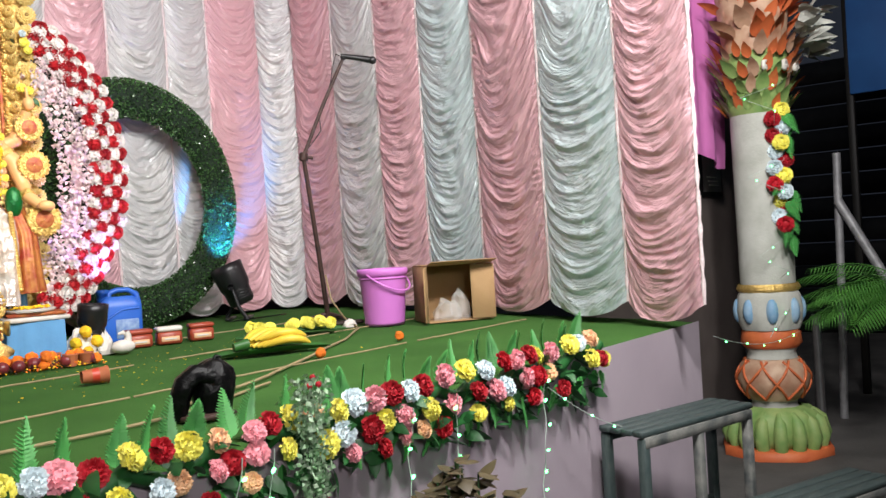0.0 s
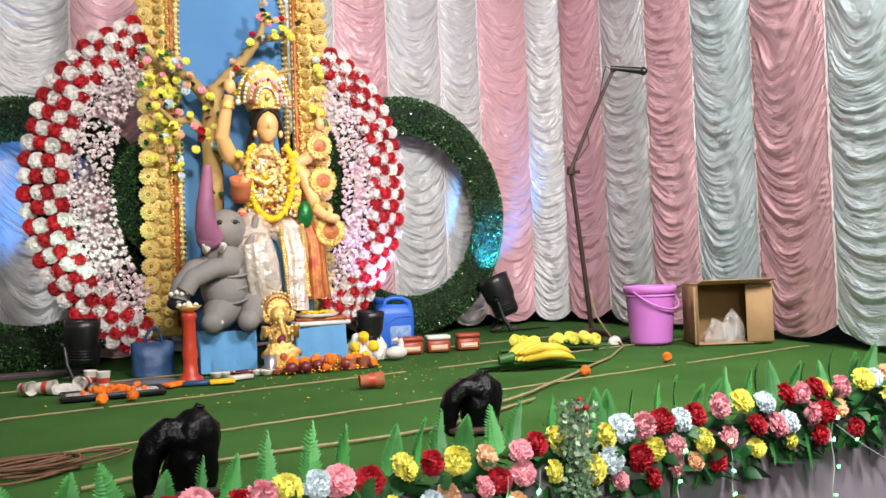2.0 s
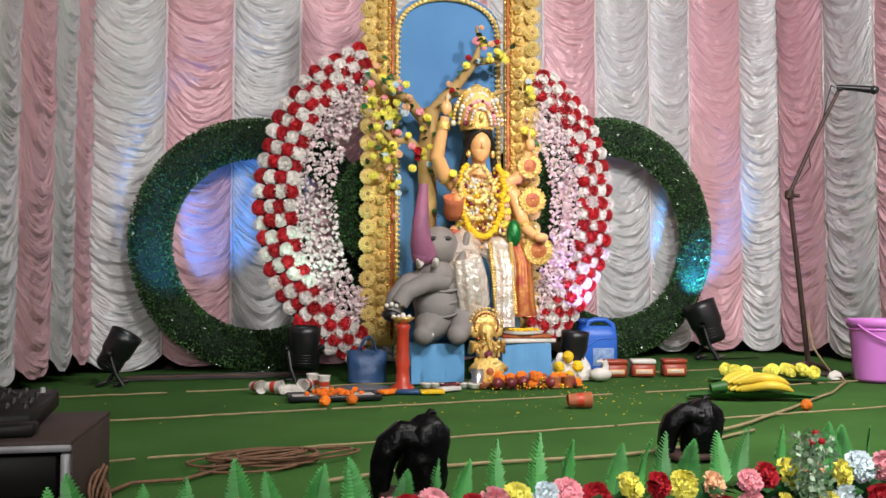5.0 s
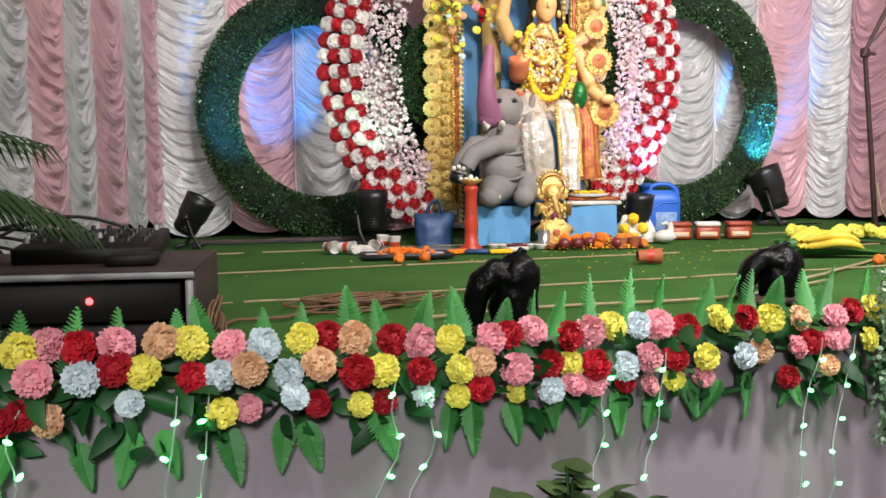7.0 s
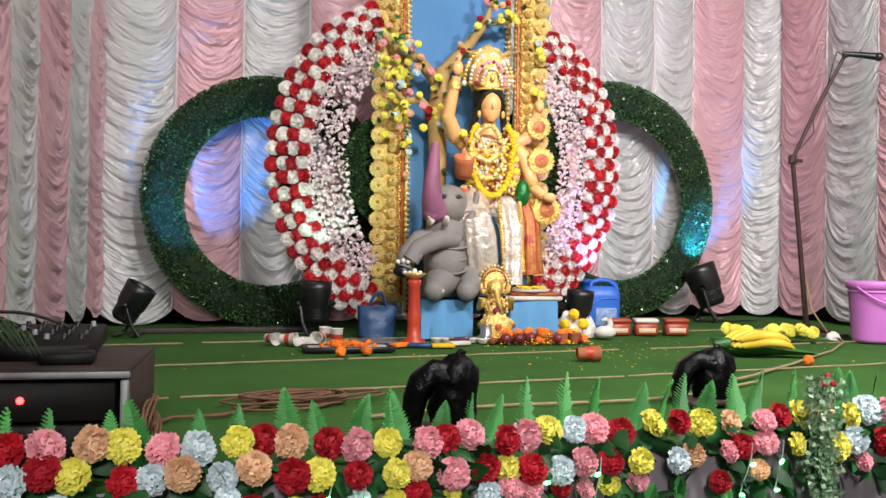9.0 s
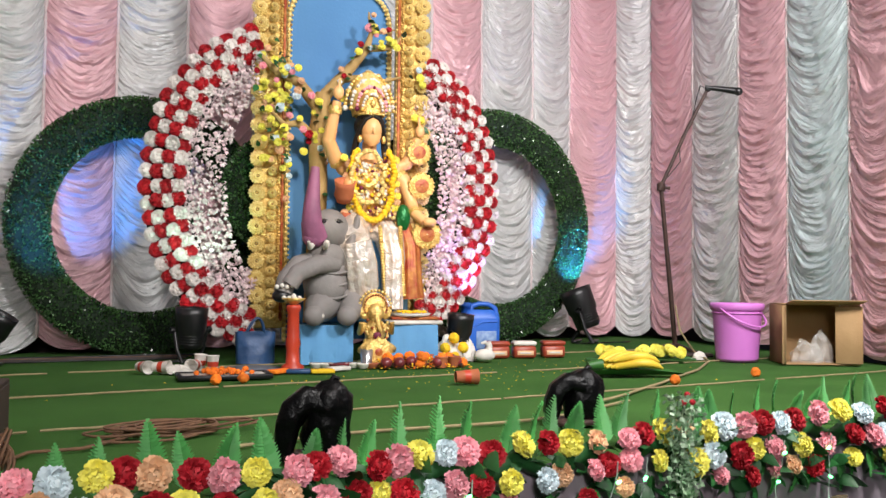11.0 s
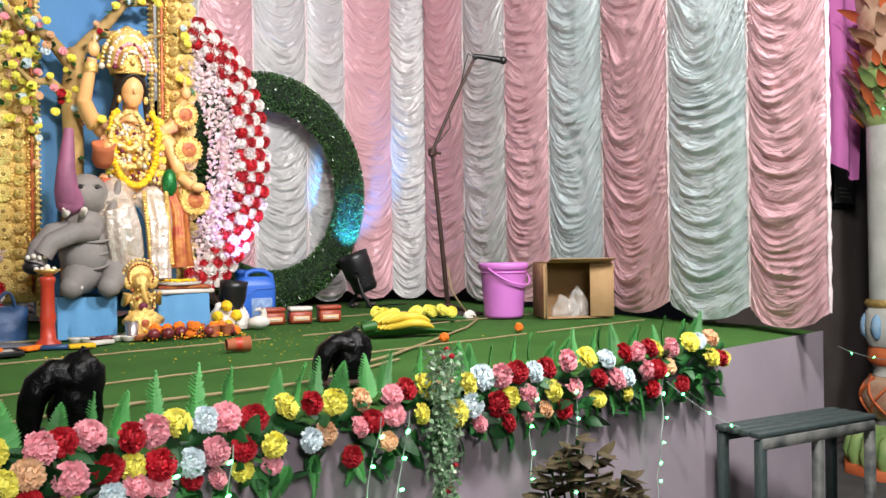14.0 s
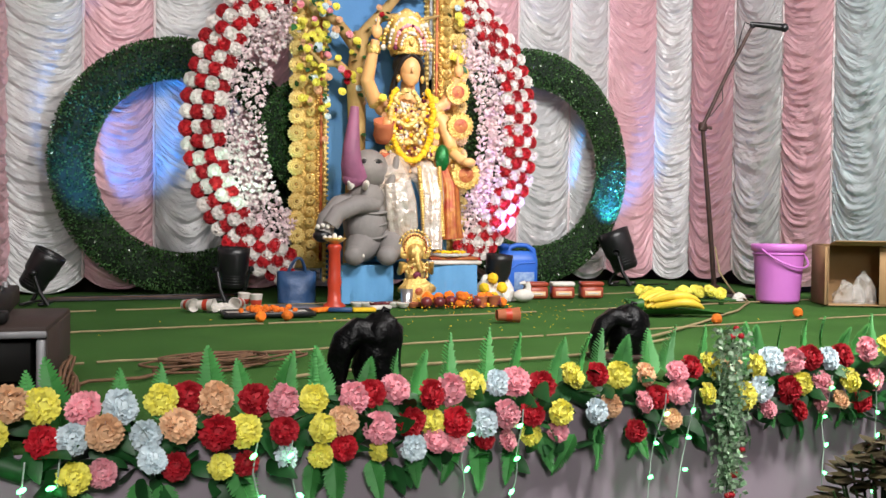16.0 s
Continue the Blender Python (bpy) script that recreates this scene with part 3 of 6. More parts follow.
def grass_ring(cx, cz, ro, ri, seed, blades=15000, a0=0.0, a1=2 * math.pi, y=3.62, flat=1.0, rz=0, label=""):
    rr = random.Random(seed)
    t = thing("grass_ring", label, "ring", (cx, y, S), rz)
    core = Shape()
    rm, hw = (ro + ri) / 2, (ro - ri) / 2
    rows = []
    for i in range(73):
        a = a0 + (a1 - a0) * i / 72
        row = []
        for j in range(10):
            b = 2 * math.pi * j / 10
            q = rm + hw * 0.82 * math.cos(b)
            row.append((flat * q * math.cos(a), 0.075 * math.sin(b), cz - S + q * math.sin(a)))
        rows.append(row)
    core.grid(rows, 0, True)
    part("backing", core, GRASSCORE, t)
    sh = Shape()
    for i in range(blades):
        a = rr.uniform(a0, a1)
        b = rr.uniform(-math.pi * 1.05, 0.05)
        q = rm + hw * 0.82 * math.cos(b)
        c = Vector((flat * q * math.cos(a), 0.075 * math.sin(b), cz - S + q * math.sin(a)))
        nn = Vector((math.cos(b) * math.cos(a), math.sin(b), math.cos(b) * math.sin(a)))
        d = (nn + Vector((rr.uniform(-1, 1), rr.uniform(-1, 1), rr.uniform(-1, 1))) * 0.8).normalized() * rr.uniform(0.014, 0.026)
        e = d.cross(Vector((rr.uniform(-1, 1), rr.uniform(-1, 1), rr.uniform(-1, 1)))).normalized() * 0.0056
        sh.add([c, c + d * 0.5 + e, c + d, c + d * 0.5 - e], [(0, 1, 2, 3)])
    part("grass", sh, GRASS, t, smooth=False)["kind"] = "stuff"
    return t


grass_ring(1.11, 1.90, 0.765, 0.50, 5, label="large upright ring covered in dark green artificial grass")
grass_ring(3.60, 2.005, 0.865, 0.56, 6, label="large upright ring covered in green artificial grass by the lamp")

# ---- the idol's tableau, in its own frame: x along it, y away from the viewer ----
IX, IY, IR = 2.05, 2.75, -15


def spot(u, v, z=0.0):
    a = radians(IR)
    return (IX + u * math.cos(a) - v * math.sin(a), IY + u * math.sin(a) + v * math.cos(a), z)


def pompom(seed, r=0.039):
    rr = random.Random(seed)
    bm = bmesh.new()
    bmesh.ops.create_icosphere(bm, subdivisions=2, radius=r)
    for v in bm.verts:
        v.co *= 1 + rr.uniform(-0.14, 0.12)
    sh = Shape()
    bm.verts.index_update()
    sh.add([v.co for v in bm.verts], [[v.index for v in f.verts] for f in bm.faces])
    bm.free()
    return sh


POMS = {k: [carnation(60 + i, 0.038).mesh("pompom", m) for i in range(3)] for k, m in ((0, POMRED), (1, POMWHITE))}


def wing(side, cx, cz, rx, rz_, a0, a1, width, v, label, n=28, across=4):
    """Crescent frame of red and white pompoms with blossom sprays along its inner side."""
    t = thing("flower_wing", label, "floral frame", spot(0, v, S), IR)
    for i in range(n):
        for j in range(across):
            a = radians(a0 + (a1 - a0) * i / (n - 1))
            k = 1 - j * width / across / rx
            x = cx + side * -rx * k * math.sin(a) + R.uniform(-0.006, 0.006)
            z = cz + (rz_ - j * width / across * 0.8) * math.cos(a) - S + R.uniform(-0.006, 0.006)
            part("pompom", R.choice(POMS[(i + j) % 2]), None, t, m=Matrix.Translation((x, -0.05 - 0.02 * math.sin(math.pi * j / across) - 0.012 * R.random(), z)) @ Euler((1.57 + R.uniform(-0.35, 0.35), R.uniform(-0.35, 0.35), R.uniform(-0.3, 0.3))).to_matrix().to_4x4() @ Matrix.Scale(1.13, 4))
    fr = Shape()
    rows = []
    for i in range(41):
        a = radians(a0 + (a1 - a0) * i / 40)
        rows.append([(cx - side * (rx - q) * math.sin(a), y, cz + (rz_ - q * 0.8) * math.cos(a) - S)
                     for q, y in ((-0.02, -0.02), (width * 1.05, -0.02), (width * 1.05, 0.02), (-0.02, 0.02))])
    fr.grid(rows, 0, True)
    part("frame_board", fr, GRASSCORE, t)
    sp = Shape()
    for i in range(1650):
        a = radians(R.uniform(a0 + 4, a1 - 4))
        q = width * (0.9 + 1.0 * R.random() ** 1.6)
        c = Vector((cx - side * (rx - q) * math.sin(a), -0.03 - 0.07 * R.random(), cz + (rz_ - q * 0.8) * math.cos(a) - S))
        ax = Vector((R.uniform(-1, 1), R.uniform(-1.6, -0.2), R.uniform(-1, 1))).normalized()
        e = ax.cross(Vector((0.3, 0.2, 1))).normalized()
        f = ax.cross(e)
        s = R.uniform(0.010, 0.017)
        sp.add([c + e * s, c + f * s * 0.5 + e * s * 0.3, c + f * s, c - e * s * 0.4 + f * s * 0.3, c - e * s, c - f * s * 0.9, c + ax * s * 0.25],
               [(6, 0, 1), (6, 2, 3), (6, 4, 5), (6, 1, 2), (6, 5, 0)])
    part("blossom_spray", sp, BLOSSOM, t, "sprays of tiny pale pink blossoms", smooth=False)["kind"] = "stuff"
    return t


wing(1, -0.44, 2.10, 0.67, 0.86, 12, 166, 0.215, 0.12, "crescent floral frame of red and white pompoms, wide side")
wing(-1, 0.24, 2.10, 0.58, 0.80, 22, 160, 0.17, 0.12, "crescent floral frame of red and white pompoms beside the idol")
grass_ring(*spot(-0.36, 0.26)[:1], 2.08, 0.36, 0.22, 8, 3600, radians(88), radians(272), y=spot(-0.36, 0.26)[1], rz=IR, label="tall crescent of green artificial grass behind the column")
grass_ring(*spot(0.26, 0.26)[:1], 2.08, 0.36, 0.22, 9, 2600, radians(-90), radians(90), y=spot(0.26, 0.26)[1], rz=IR, label="crescent of green artificial grass behind the gold column")

# backboard with arch
bb = thing("arched_backboard", "arched blue backboard with a gold ornamental border", "backdrop board", spot(-0.07, 0.20, S), IR)
sh = Shape()
out = [(-0.31, 0.1)] + [(-0.31, 1.92)] + [(-0.31 + 0.62 * (0.5 - 0.5 * math.cos(math.pi * i / 16)), 1.92 + 0.26 * math.sin(math.pi * i / 16) ** 0.7) for i in range(17)] + [(0.31, 1.92), (0.31, 0.1)]
sh.add([(x, 0, z) for x, z in out] + [(x, 0.03, z) for x, z in out], [tuple(range(len(out)))] + [(i, i + 1, i + 1 + len(out), i + len(out)) for i in range(len(out) - 1)])
part("board", sh, BLUEBOARD, bb, smooth=False)
pts = [(x * 0.95, -0.012, z if z < 1.9 else z - 0.03) for x, z in out]
part("gold_border", Shape().tube(pts, 0.013, 8), GOLD, bb)
beads = Shape()
for a, b in zip(pts, pts[1:]):
    n = max(1, round((Vector(b) - Vector(a)).length / 0.030))
    for i in range(n):
        p = Vector(a).lerp(Vector(b), i / n)
        beads.ball(p + Vector((0, -0.012, 0)), (0.013, 0.010, 0.013), 7, 5)
        beads.ball(p * 1.0 + Vector((0.016 if p.x < 0 else -0.016, -0.006, 0)), 0.007, 6, 4)
part("bead_trim", beads, CREAM, bb, "row of pale gold beads")


def rosette(r, seed):
    """A pressed disc: scalloped rims one over another, a dark dimple and a bead."""
    rr = random.Random(seed)
    sh = Shape()
    for k, (q, h, w) in enumerate(((1.0, 0.0, 16), (0.74, 0.011, 14), (0.46, 0.020, 10))):
        rows = [[], [], []]
        nn = w * 2
        for i in range(nn):
            a = 2 * math.pi * i / nn + k
            f = 1.0 if i % 2 else 0.86
            for row, (g, y) in enumerate(((0.35, -h - 0.002), (0.82, -h - 0.008), (1.0, -h + rr.uniform(-0.002, 0.002)))):
                rows[row].append((r * q * g * (f if row else 1) * math.cos(a), y, r * q * g * (f if row else 1) * math.sin(a)))
        sh.grid(rows, 0, True)
    sh.lathe([(r * 0.20, 0.0), (r * 0.17, 0.004), (0.001, 0.001)], 10, (0, -0.022, 0), 2, rot=Matrix.Rotation(radians(90), 3, "X"))
    sh.ball((0, -0.030, 0), r * 0.09, 7, 5, 1)
    return sh


ROSE = [rosette(0.049, i).mesh("rosette", [CREAM, GOLD, DARKGOLD], False) for i in range(3)]
SMALLROSE = [rosette(0.030, i + 9).mesh("rosette", [CREAM, GOLD, DARKGOLD], False) for i in range(3)]


def column(u, inner, blooms, label):
    """Upright of cream rosettes with narrow gilt inner strips; inner is the side of the idol."""
    t = thing("rosette_column", label, "column", spot(u, 0.06, S), IR)
    part("post", Shape().block((0, 0.05, 1.24), (0.17, 0.05, 2.14), 0, bevel=0.01), GOLD, t)
    for i in range(22):
        z = 0.26 + i * 0.093
        part("rosette", R.choice(ROSE), None, t, m=Matrix.Translation((-inner * 0.068 + R.uniform(-0.004, 0.004), -0.006, z + R.uniform(-0.003, 0.003))) @ Euler((R.uniform(-0.12, 0.12), R.uniform(0, 6), R.uniform(-0.12, 0.12))).to_matrix().to_4x4())
    for i in range(34):
        part("rosette", R.choice(SMALLROSE), None, t, m=Matrix.Translation((inner * 0.010 + R.uniform(-0.006, 0.006), 0.006, 0.24 + i * 0.061)) @ Euler((R.uniform(-0.2, 0.2), R.uniform(0, 6), R.uniform(-0.2, 0.2))).to_matrix().to_4x4())
    sh = Shape()
    for i in range(130):
        sh.ball((inner * (0.050 + 0.004 * math.sin(i * 1.9)), 0.008, 0.20 + i * 0.0160), (0.010, 0.010, 0.0075), 6, 4)
        if i % 2:
            sh.ball((inner * 0.086, 0.010, 0.20 + i * 0.0160), (0.007, 0.012, 0.013), 6, 4)
    part("gilt_strip", sh, GOLD, t, "gilt beaded strip")
    part("red_strip", Shape().block((inner * 0.068, 0.020, 1.24), (0.016, 0.012, 2.06), bevel=0.002), REDCLOTH, t, "narrow red and gold ribbon")
    for i in range(blooms):
        c = R.choice("yoyywy")
        part("flower", R.choice(FLOWER_MESH[c]), None, t, m=Matrix.Translation((R.uniform(-0.06, 0.10), -0.035, 1.15 + 0.55 * R.gauss(0.3, 0.4))) @ Euler((1.5 + R.uniform(-0.5, 0.3), R.uniform(-0.4, 0.4), 0)).to_matrix().to_4x4() @ Matrix.Scale(R.uniform(0.45, 0.85), 4))
        if i % 2:
            part("leaf", R.choice(BROADS), None, t, m=Matrix.Translation((R.uniform(-0.07, 0.10), -0.04, 1.15 + 0.55 * R.gauss(0.3, 0.4))) @ Euler((R.uniform(0.5, 2.6), R.uniform(-1.2, 1.2), 0)).to_matrix().to_4x4() @ Matrix.Scale(R.uniform(0.6, 1.0), 4))
    return t


column(-0.465, 1, 46, "tall column of cream rosettes and gilt trim by the tree")
column(0.325, -1, 8, "tall column of cream rosettes and gilt trim")

# tree
tree = thing("ornamental_tree", "modelled tree with bare tan branches and paper flowers", "tree", spot(-0.20, 0.06, S), IR)
tr = Shape()
tr.tube([(-0.02, 0, 0.20), (-0.01, 0.01, 0.6), (0.0, 0, 0.95), (-0.01, 0, 1.25), (0.02, 0, 1.48)], [0.055, 0.052, 0.05, 0.052, 0.045], 10)
part("trunk", tr, BARK, tree)
BR = [((0.02, 0, 1.46), (0.16, -0.01, 1.62), (0.26, -0.02, 1.75), (0.29, -0.02, 1.86), 0.038), ((0.26, -0.02, 1.75), (0.36, -0.02, 1.76), (0.42, -0.01, 1.78), (0.46, 0, 1.84), 0.022),
      ((0.29, -0.02, 1.86), (0.34, -0.02, 1.85), (0.38, -0.02, 1.86), (0.42, -0.02, 1.87), 0.014), ((0.29, -0.02, 1.84), (0.28, -0.02, 1.90), (0.27, -0.02, 1.93), (0.27, -0.02, 1.96), 0.014),
      ((0.10, -0.01, 1.56), (0.22, -0.02, 1.58), (0.36, -0.02, 1.57), (0.46, -0.02, 1.60), 0.022), ((-0.01, 0, 1.40), (-0.12, -0.02, 1.53), (-0.24, -0.04, 1.57), (-0.33, -0.05, 1.66), 0.036),
      ((-0.0, 0, 1.20), (-0.12, -0.04, 1.30), (-0.20, -0.06, 1.28), (-0.28, -0.07, 1.36), 0.03), ((0.05, 0, 1.42), (0.12, -0.02, 1.40), (0.16, -0.03, 1.44), (0.2, -0.03, 1.50), 0.015)]
for a, b, c, d, r in BR:
    part("branch", Shape().tube([a, Vector(a).lerp(Vector(b), 0.5), b, c, d], [r, r * 0.95, r * 0.82, r * 0.62, r * 0.3], 8), BARK, tree)
for i in range(120):
    a, b, c, d, r = R.choice(BR)
    p = Vector(a).lerp(Vector(R.choice((b, c, d))), R.random()) if i < 60 else (Vector((R.uniform(-0.05, 0.05), 0, R.uniform(0.55, 1.4))) if i < 80 else Vector((R.uniform(-0.36, -0.1), -0.06, R.uniform(1.08, 1.66))))
    m = Matrix.Translation(p + Vector((R.uniform(-0.02, 0.02), -r - 0.008, R.uniform(-0.02, 0.02)))) @ Euler((R.uniform(1.0, 1.9), R.uniform(-0.5, 0.5), 0)).to_matrix().to_4x4()
    if i % 3:
        part("flower", R.choice(FLOWER_MESH[R.choice("yyoywrp")]), None, tree, m=m @ Matrix.Scale(R.uniform(0.45, 0.8), 4))
    else:
        part("leaf", R.choice(BROADS), None, tree, m=m @ Matrix.Scale(R.uniform(0.7, 1.1), 4))

# the seated idol, one plain figure
idol = Shape()
idol.ball((0.06, -0.118, 1.262), (0.058, 0.066, 0.080), 22, 16, 0)
idol.tube([(0.06, -0.112, 1.262), (0.06, -0.124, 1.225), (0.06, -0.136, 1.190), (0.06, -0.138, 1.166)], [0.056, 0.054, 0.042, 0.016], 18, 0)
idol.ball((0.06, -0.058, 1.290), (0.086, 0.090, 0.085), 20, 14, 1)
for sx in (-1, 1):
    idol.tube([(0.06 + sx * 0.004, -0.168, 1.332), (0.06 + sx * 0.038, -0.162, 1.312), (0.06 + sx * 0.063, -0.128, 1.262), (0.06 + sx * 0.076, -0.092, 1.20), (0.06 + sx * 0.088, -0.075, 1.13), (0.06 + sx * 0.082, -0.08, 1.06)],
              [0.012, 0.013, 0.014, 0.018, 0.020, 0.008], 12, 1, pleat=0.06)
    idol.ball((0.06 + sx * 0.066, -0.135, 1.205), (0.013, 0.011, 0.022), 8, 6, 2)
idol.ball((0.06, -0.188, 1.246), (0.008, 0.008, 0.018), 8, 6, 0)
idol.lathe([(0.085, 1.350), (0.098, 1.40), (0.102, 1.46), (0.085, 1.53), (0.05, 1.58), (0.012, 1.61)], 28, (0.06, -0.02, 0), 8, ripple=0.06, waves=14)
idol.lathe([(0.070, 1.345), (0.072, 1.39), (0.052, 1.45), (0.018, 1.52)], 18, (0.06, -0.085, 0), 2, ripple=0.08, waves=9)
for ring, (rad, y, z0, h, n, size) in enumerate(((0.135, -0.05, 1.385, 0.200, 27, 0.014), (0.108, -0.085, 1.380, 0.165, 23, 0.012), (0.082, -0.120, 1.372, 0.125, 19, 0.011), (0.055, -0.148, 1.366, 0.085, 15, 0.010))):
    for k in range(n):
        a = math.pi * k / (n - 1)
        idol.ball((0.06 - rad * math.cos(a), y, z0 + h * math.sin(a)), size * (1.25 if k % 4 == 0 else 0.85), 7, 5, (2, 9, 11, 9)[ring] if k % 5 else (9, 2, 5, 2)[ring])
for k in range(17):
    a = math.pi * (k / 16 - 0.5)
    idol.ball((0.06 + 0.070 * math.sin(a), -0.105 - 0.072 * math.cos(a), 1.345 - 0.008 * math.cos(a)), 0.008, 6, 5, 2)
idol.ball((0.06, -0.165, 1.40), (0.015, 0.010, 0.024), 9, 7, 2)
idol.tube([(0.06, -0.07, 1.20), (0.06, -0.065, 1.13), (0.06, -0.06, 1.08)], [0.04, 0.042, 0.07], 12, 0)
idol.tube([(0.06, -0.03, 0.70), (0.06, -0.03, 0.82), (0.06, -0.03, 0.94), (0.06, -0.04, 1.05), (0.06, -0.05, 1.11)], [0.115, 0.105, 0.125, 0.135, 0.08], 18, 0)
idol.tube([(-0.07, -0.04, 1.06), (-0.13, -0.07, 1.10), (-0.17, -0.10, 1.19)], [0.048, 0.042, 0.036], 10, 0)
idol.tube([(-0.17, -0.10, 1.19), (-0.155, -0.13, 1.29), (-0.135, -0.15, 1.40)], [0.036, 0.032, 0.024], 10, 0)
idol.lathe([(0.034, -0.02), (0.037, 0.0), (0.034, 0.02)], 12, (-0.143, -0.14, 1.35), 2)
for c, r in (((-0.17, -0.10, 1.19), 0.037), ((-0.07, -0.04, 1.06), 0.052), ((0.19, -0.04, 1.06), 0.052), ((0.29, -0.12, 0.86), 0.036), ((0.29, 0.0, 1.10), 0.036)):
    idol.ball(c, r, 12, 9, 0)
for a, b, q, r in (((-0.07, -0.04, 1.06), (-0.13, -0.07, 1.10), 0.75, 0.046), ((0.19, -0.04, 1.06), (0.26, -0.08, 0.98), 0.6, 0.047), ((0.29, -0.12, 0.86), (0.30, -0.18, 0.80), 0.8, 0.034)):
    p, d = Vector(a).lerp(Vector(b), q), (Vector(b) - Vector(a)).normalized()
    idol.tube([p - d * 0.014, p, p + d * 0.014], [r, r * 1.12, r], 14, 2, pleat=0.04, waves=7)
idol.ball((-0.13, -0.16, 1.445), (0.03, 0.022, 0.04), 10, 8, 0)
idol.tube([(-0.13, -0.17, 1.46), (-0.125, -0.175, 1.52)], [0.011, 0.007], 7, 0)
idol.tube([(0.19, -0.04, 1.06), (0.26, -0.08, 0.98), (0.29, -0.12, 0.86)], [0.048, 0.042, 0.034], 10, 0)
idol.tube([(0.29, -0.12, 0.86), (0.30, -0.18, 0.80), (0.34, -0.22, 0.76)], [0.034, 0.03, 0.024], 10, 0)
idol.ball((0.365, -0.235, 0.755), (0.04, 0.025, 0.025), 10, 7, 0)
idol.tube([(0.21, 0.0, 1.06), (0.29, 0.0, 1.10), (0.35, -0.03, 1.24)], [0.04, 0.034, 0.028], 9, 0)
idol.ball((0.355, -0.04, 1.28), (0.028, 0.022, 0.036), 9, 7, 0)
idol.tube([(0.35, -0.045, 1.30), (0.345, -0.05, 1.36)], [0.010, 0.007], 7, 0)
for c, r in (((0.34, -0.13, 0.96), 0.075), ((0.36, -0.18, 0.69), 0.082), ((0.35, -0.03, 1.16), 0.07)):
    rt = Matrix.Rotation(radians(90), 3, "X")
    idol.lathe([(r, 0.0), (r * 0.92, 0.018), (r * 0.7, 0.008), (r * 0.55, 0.022), (r * 0.2, 0.015), (0.004, 0.02)], 26, c, 2, rot=rt, ripple=0.06, waves=13)
    idol.lathe([(r * 0.52, 0.024), (r * 0.30, 0.027), (0.003, 0.026)], 20, c, 4, rot=rt)
    for k in range(20):
        a = 2 * math.pi * k / 20
        idol.ball((c[0] + r * 0.94 * math.cos(a), c[1] - 0.018, c[2] + r * 0.94 * math.sin(a)), 0.0065, 6, 4, 2)
        if k % 2:
            idol.ball((c[0] + r * 0.62 * math.cos(a), c[1] - 0.022, c[2] + r * 0.62 * math.sin(a)), 0.005, 6, 4, 8)
idol.ball((-0.065, -0.17, 0.955), (0.035, 0.035, 0.045), 12, 9, 0)
idol.lathe([(0.002, -0.07), (0.035, -0.068), (0.052, -0.03), (0.050, 0.02), (0.058, 0.052), (0.050, 0.052), (0.040, 0.02), (0.002, 0.0)], 22, (-0.098, -0.20, 0.915), 12, rot=Matrix.Rotation(radians(28), 3, "X"))
for i in range(26):
    idol.ball((0.06 + R.choice((-1, 1)) * R.uniform(0.055, 0.105), -0.12 - 0.03 * R.random(), 1.06 + 0.075 * R.random()), R.uniform(0.009, 0.014), 7, 5, R.choice((5, 5, 9, 10)))
idol.tube([(0.0, -0.05, 0.73), (-0.06, -0.20, 0.70), (-0.05, -0.27, 0.63)], [0.10, 0.085, 0.08], 40, 3, pleat=0.05)
idol.tube([(-0.05, -0.27, 0.64), (-0.03, -0.255, 0.52), (-0.01, -0.23, 0.40), (0.0, -0.22, 0.34)], [0.082, 0.095, 0.092, 0.07], 48, 3, pleat=0.09, waves=11)
idol.tube([(0.12, -0.05, 0.72), (0.16, -0.16, 0.66), (0.17, -0.20, 0.56), (0.17, -0.20, 0.36), (0.17, -0.21, 0.28)], [0.09, 0.075, 0.062, 0.055, 0.055], 40, 3, pleat=0.08)
idol.tube([(0.24, -0.10, 0.74), (0.27, -0.15, 0.62), (0.275, -0.16, 0.42), (0.28, -0.16, 0.34)], [0.05, 0.06, 0.068, 0.075], 44, 4, pleat=0.09, waves=10)
idol.tube([(-0.09, -0.16, 0.78), (-0.10, -0.20, 0.66), (-0.09, -0.20, 0.48), (-0.07, -0.2, 0.34)], [0.05, 0.07, 0.078, 0.05], 36, 4, pleat=0.09)
idol.ball((0.06, -0.04, 0.75), (0.15, 0.10, 0.06), 14, 8, 4)
idol.ball((0.235, -0.16, 0.78), (0.04, 0.03, 0.075), 10, 8, 6)
idol.tube([(-0.12, -0.09, 0.95), (-0.05, -0.15, 0.99), (0.04, -0.17, 0.94), (0.15, -0.15, 1.02)], 0.022, 8, 2)
idol.tube([(0.0, -0.23, 0.34), (0.0, -0.29, 0.315)], [0.035, 0.025], 8, 0)
idol.block((0.05, -0.02, 0.46), (0.46, 0.20, 0.50), 7, bevel=0.02)
for i in range(330):
    a, b = R.uniform(-0.125, 0.125), R.random()
    idol.ball((0.06 + a, -0.155 + 0.3 * a * a - 0.02 * R.random(), 0.78 + 0.29 * b), R.uniform(0.006, 0.014), 6, 4, R.choice((2, 8, 8, 9, 9, 10, 5)) if abs(a) > 0.02 or b > 0.5 else R.choice((2, 10, 5)))
for x0, x1, z1 in ((0.09, 0.13, 0.32), (0.20, 0.23, 0.36)):
    for i in range(28):
        k = i / 27
        idol.ball((x0 + (x1 - x0) * k, -0.24 + 0.02 * k, 0.72 - (0.72 - z1) * k), (0.013, 0.012, 0.012), 6, 4, 2)
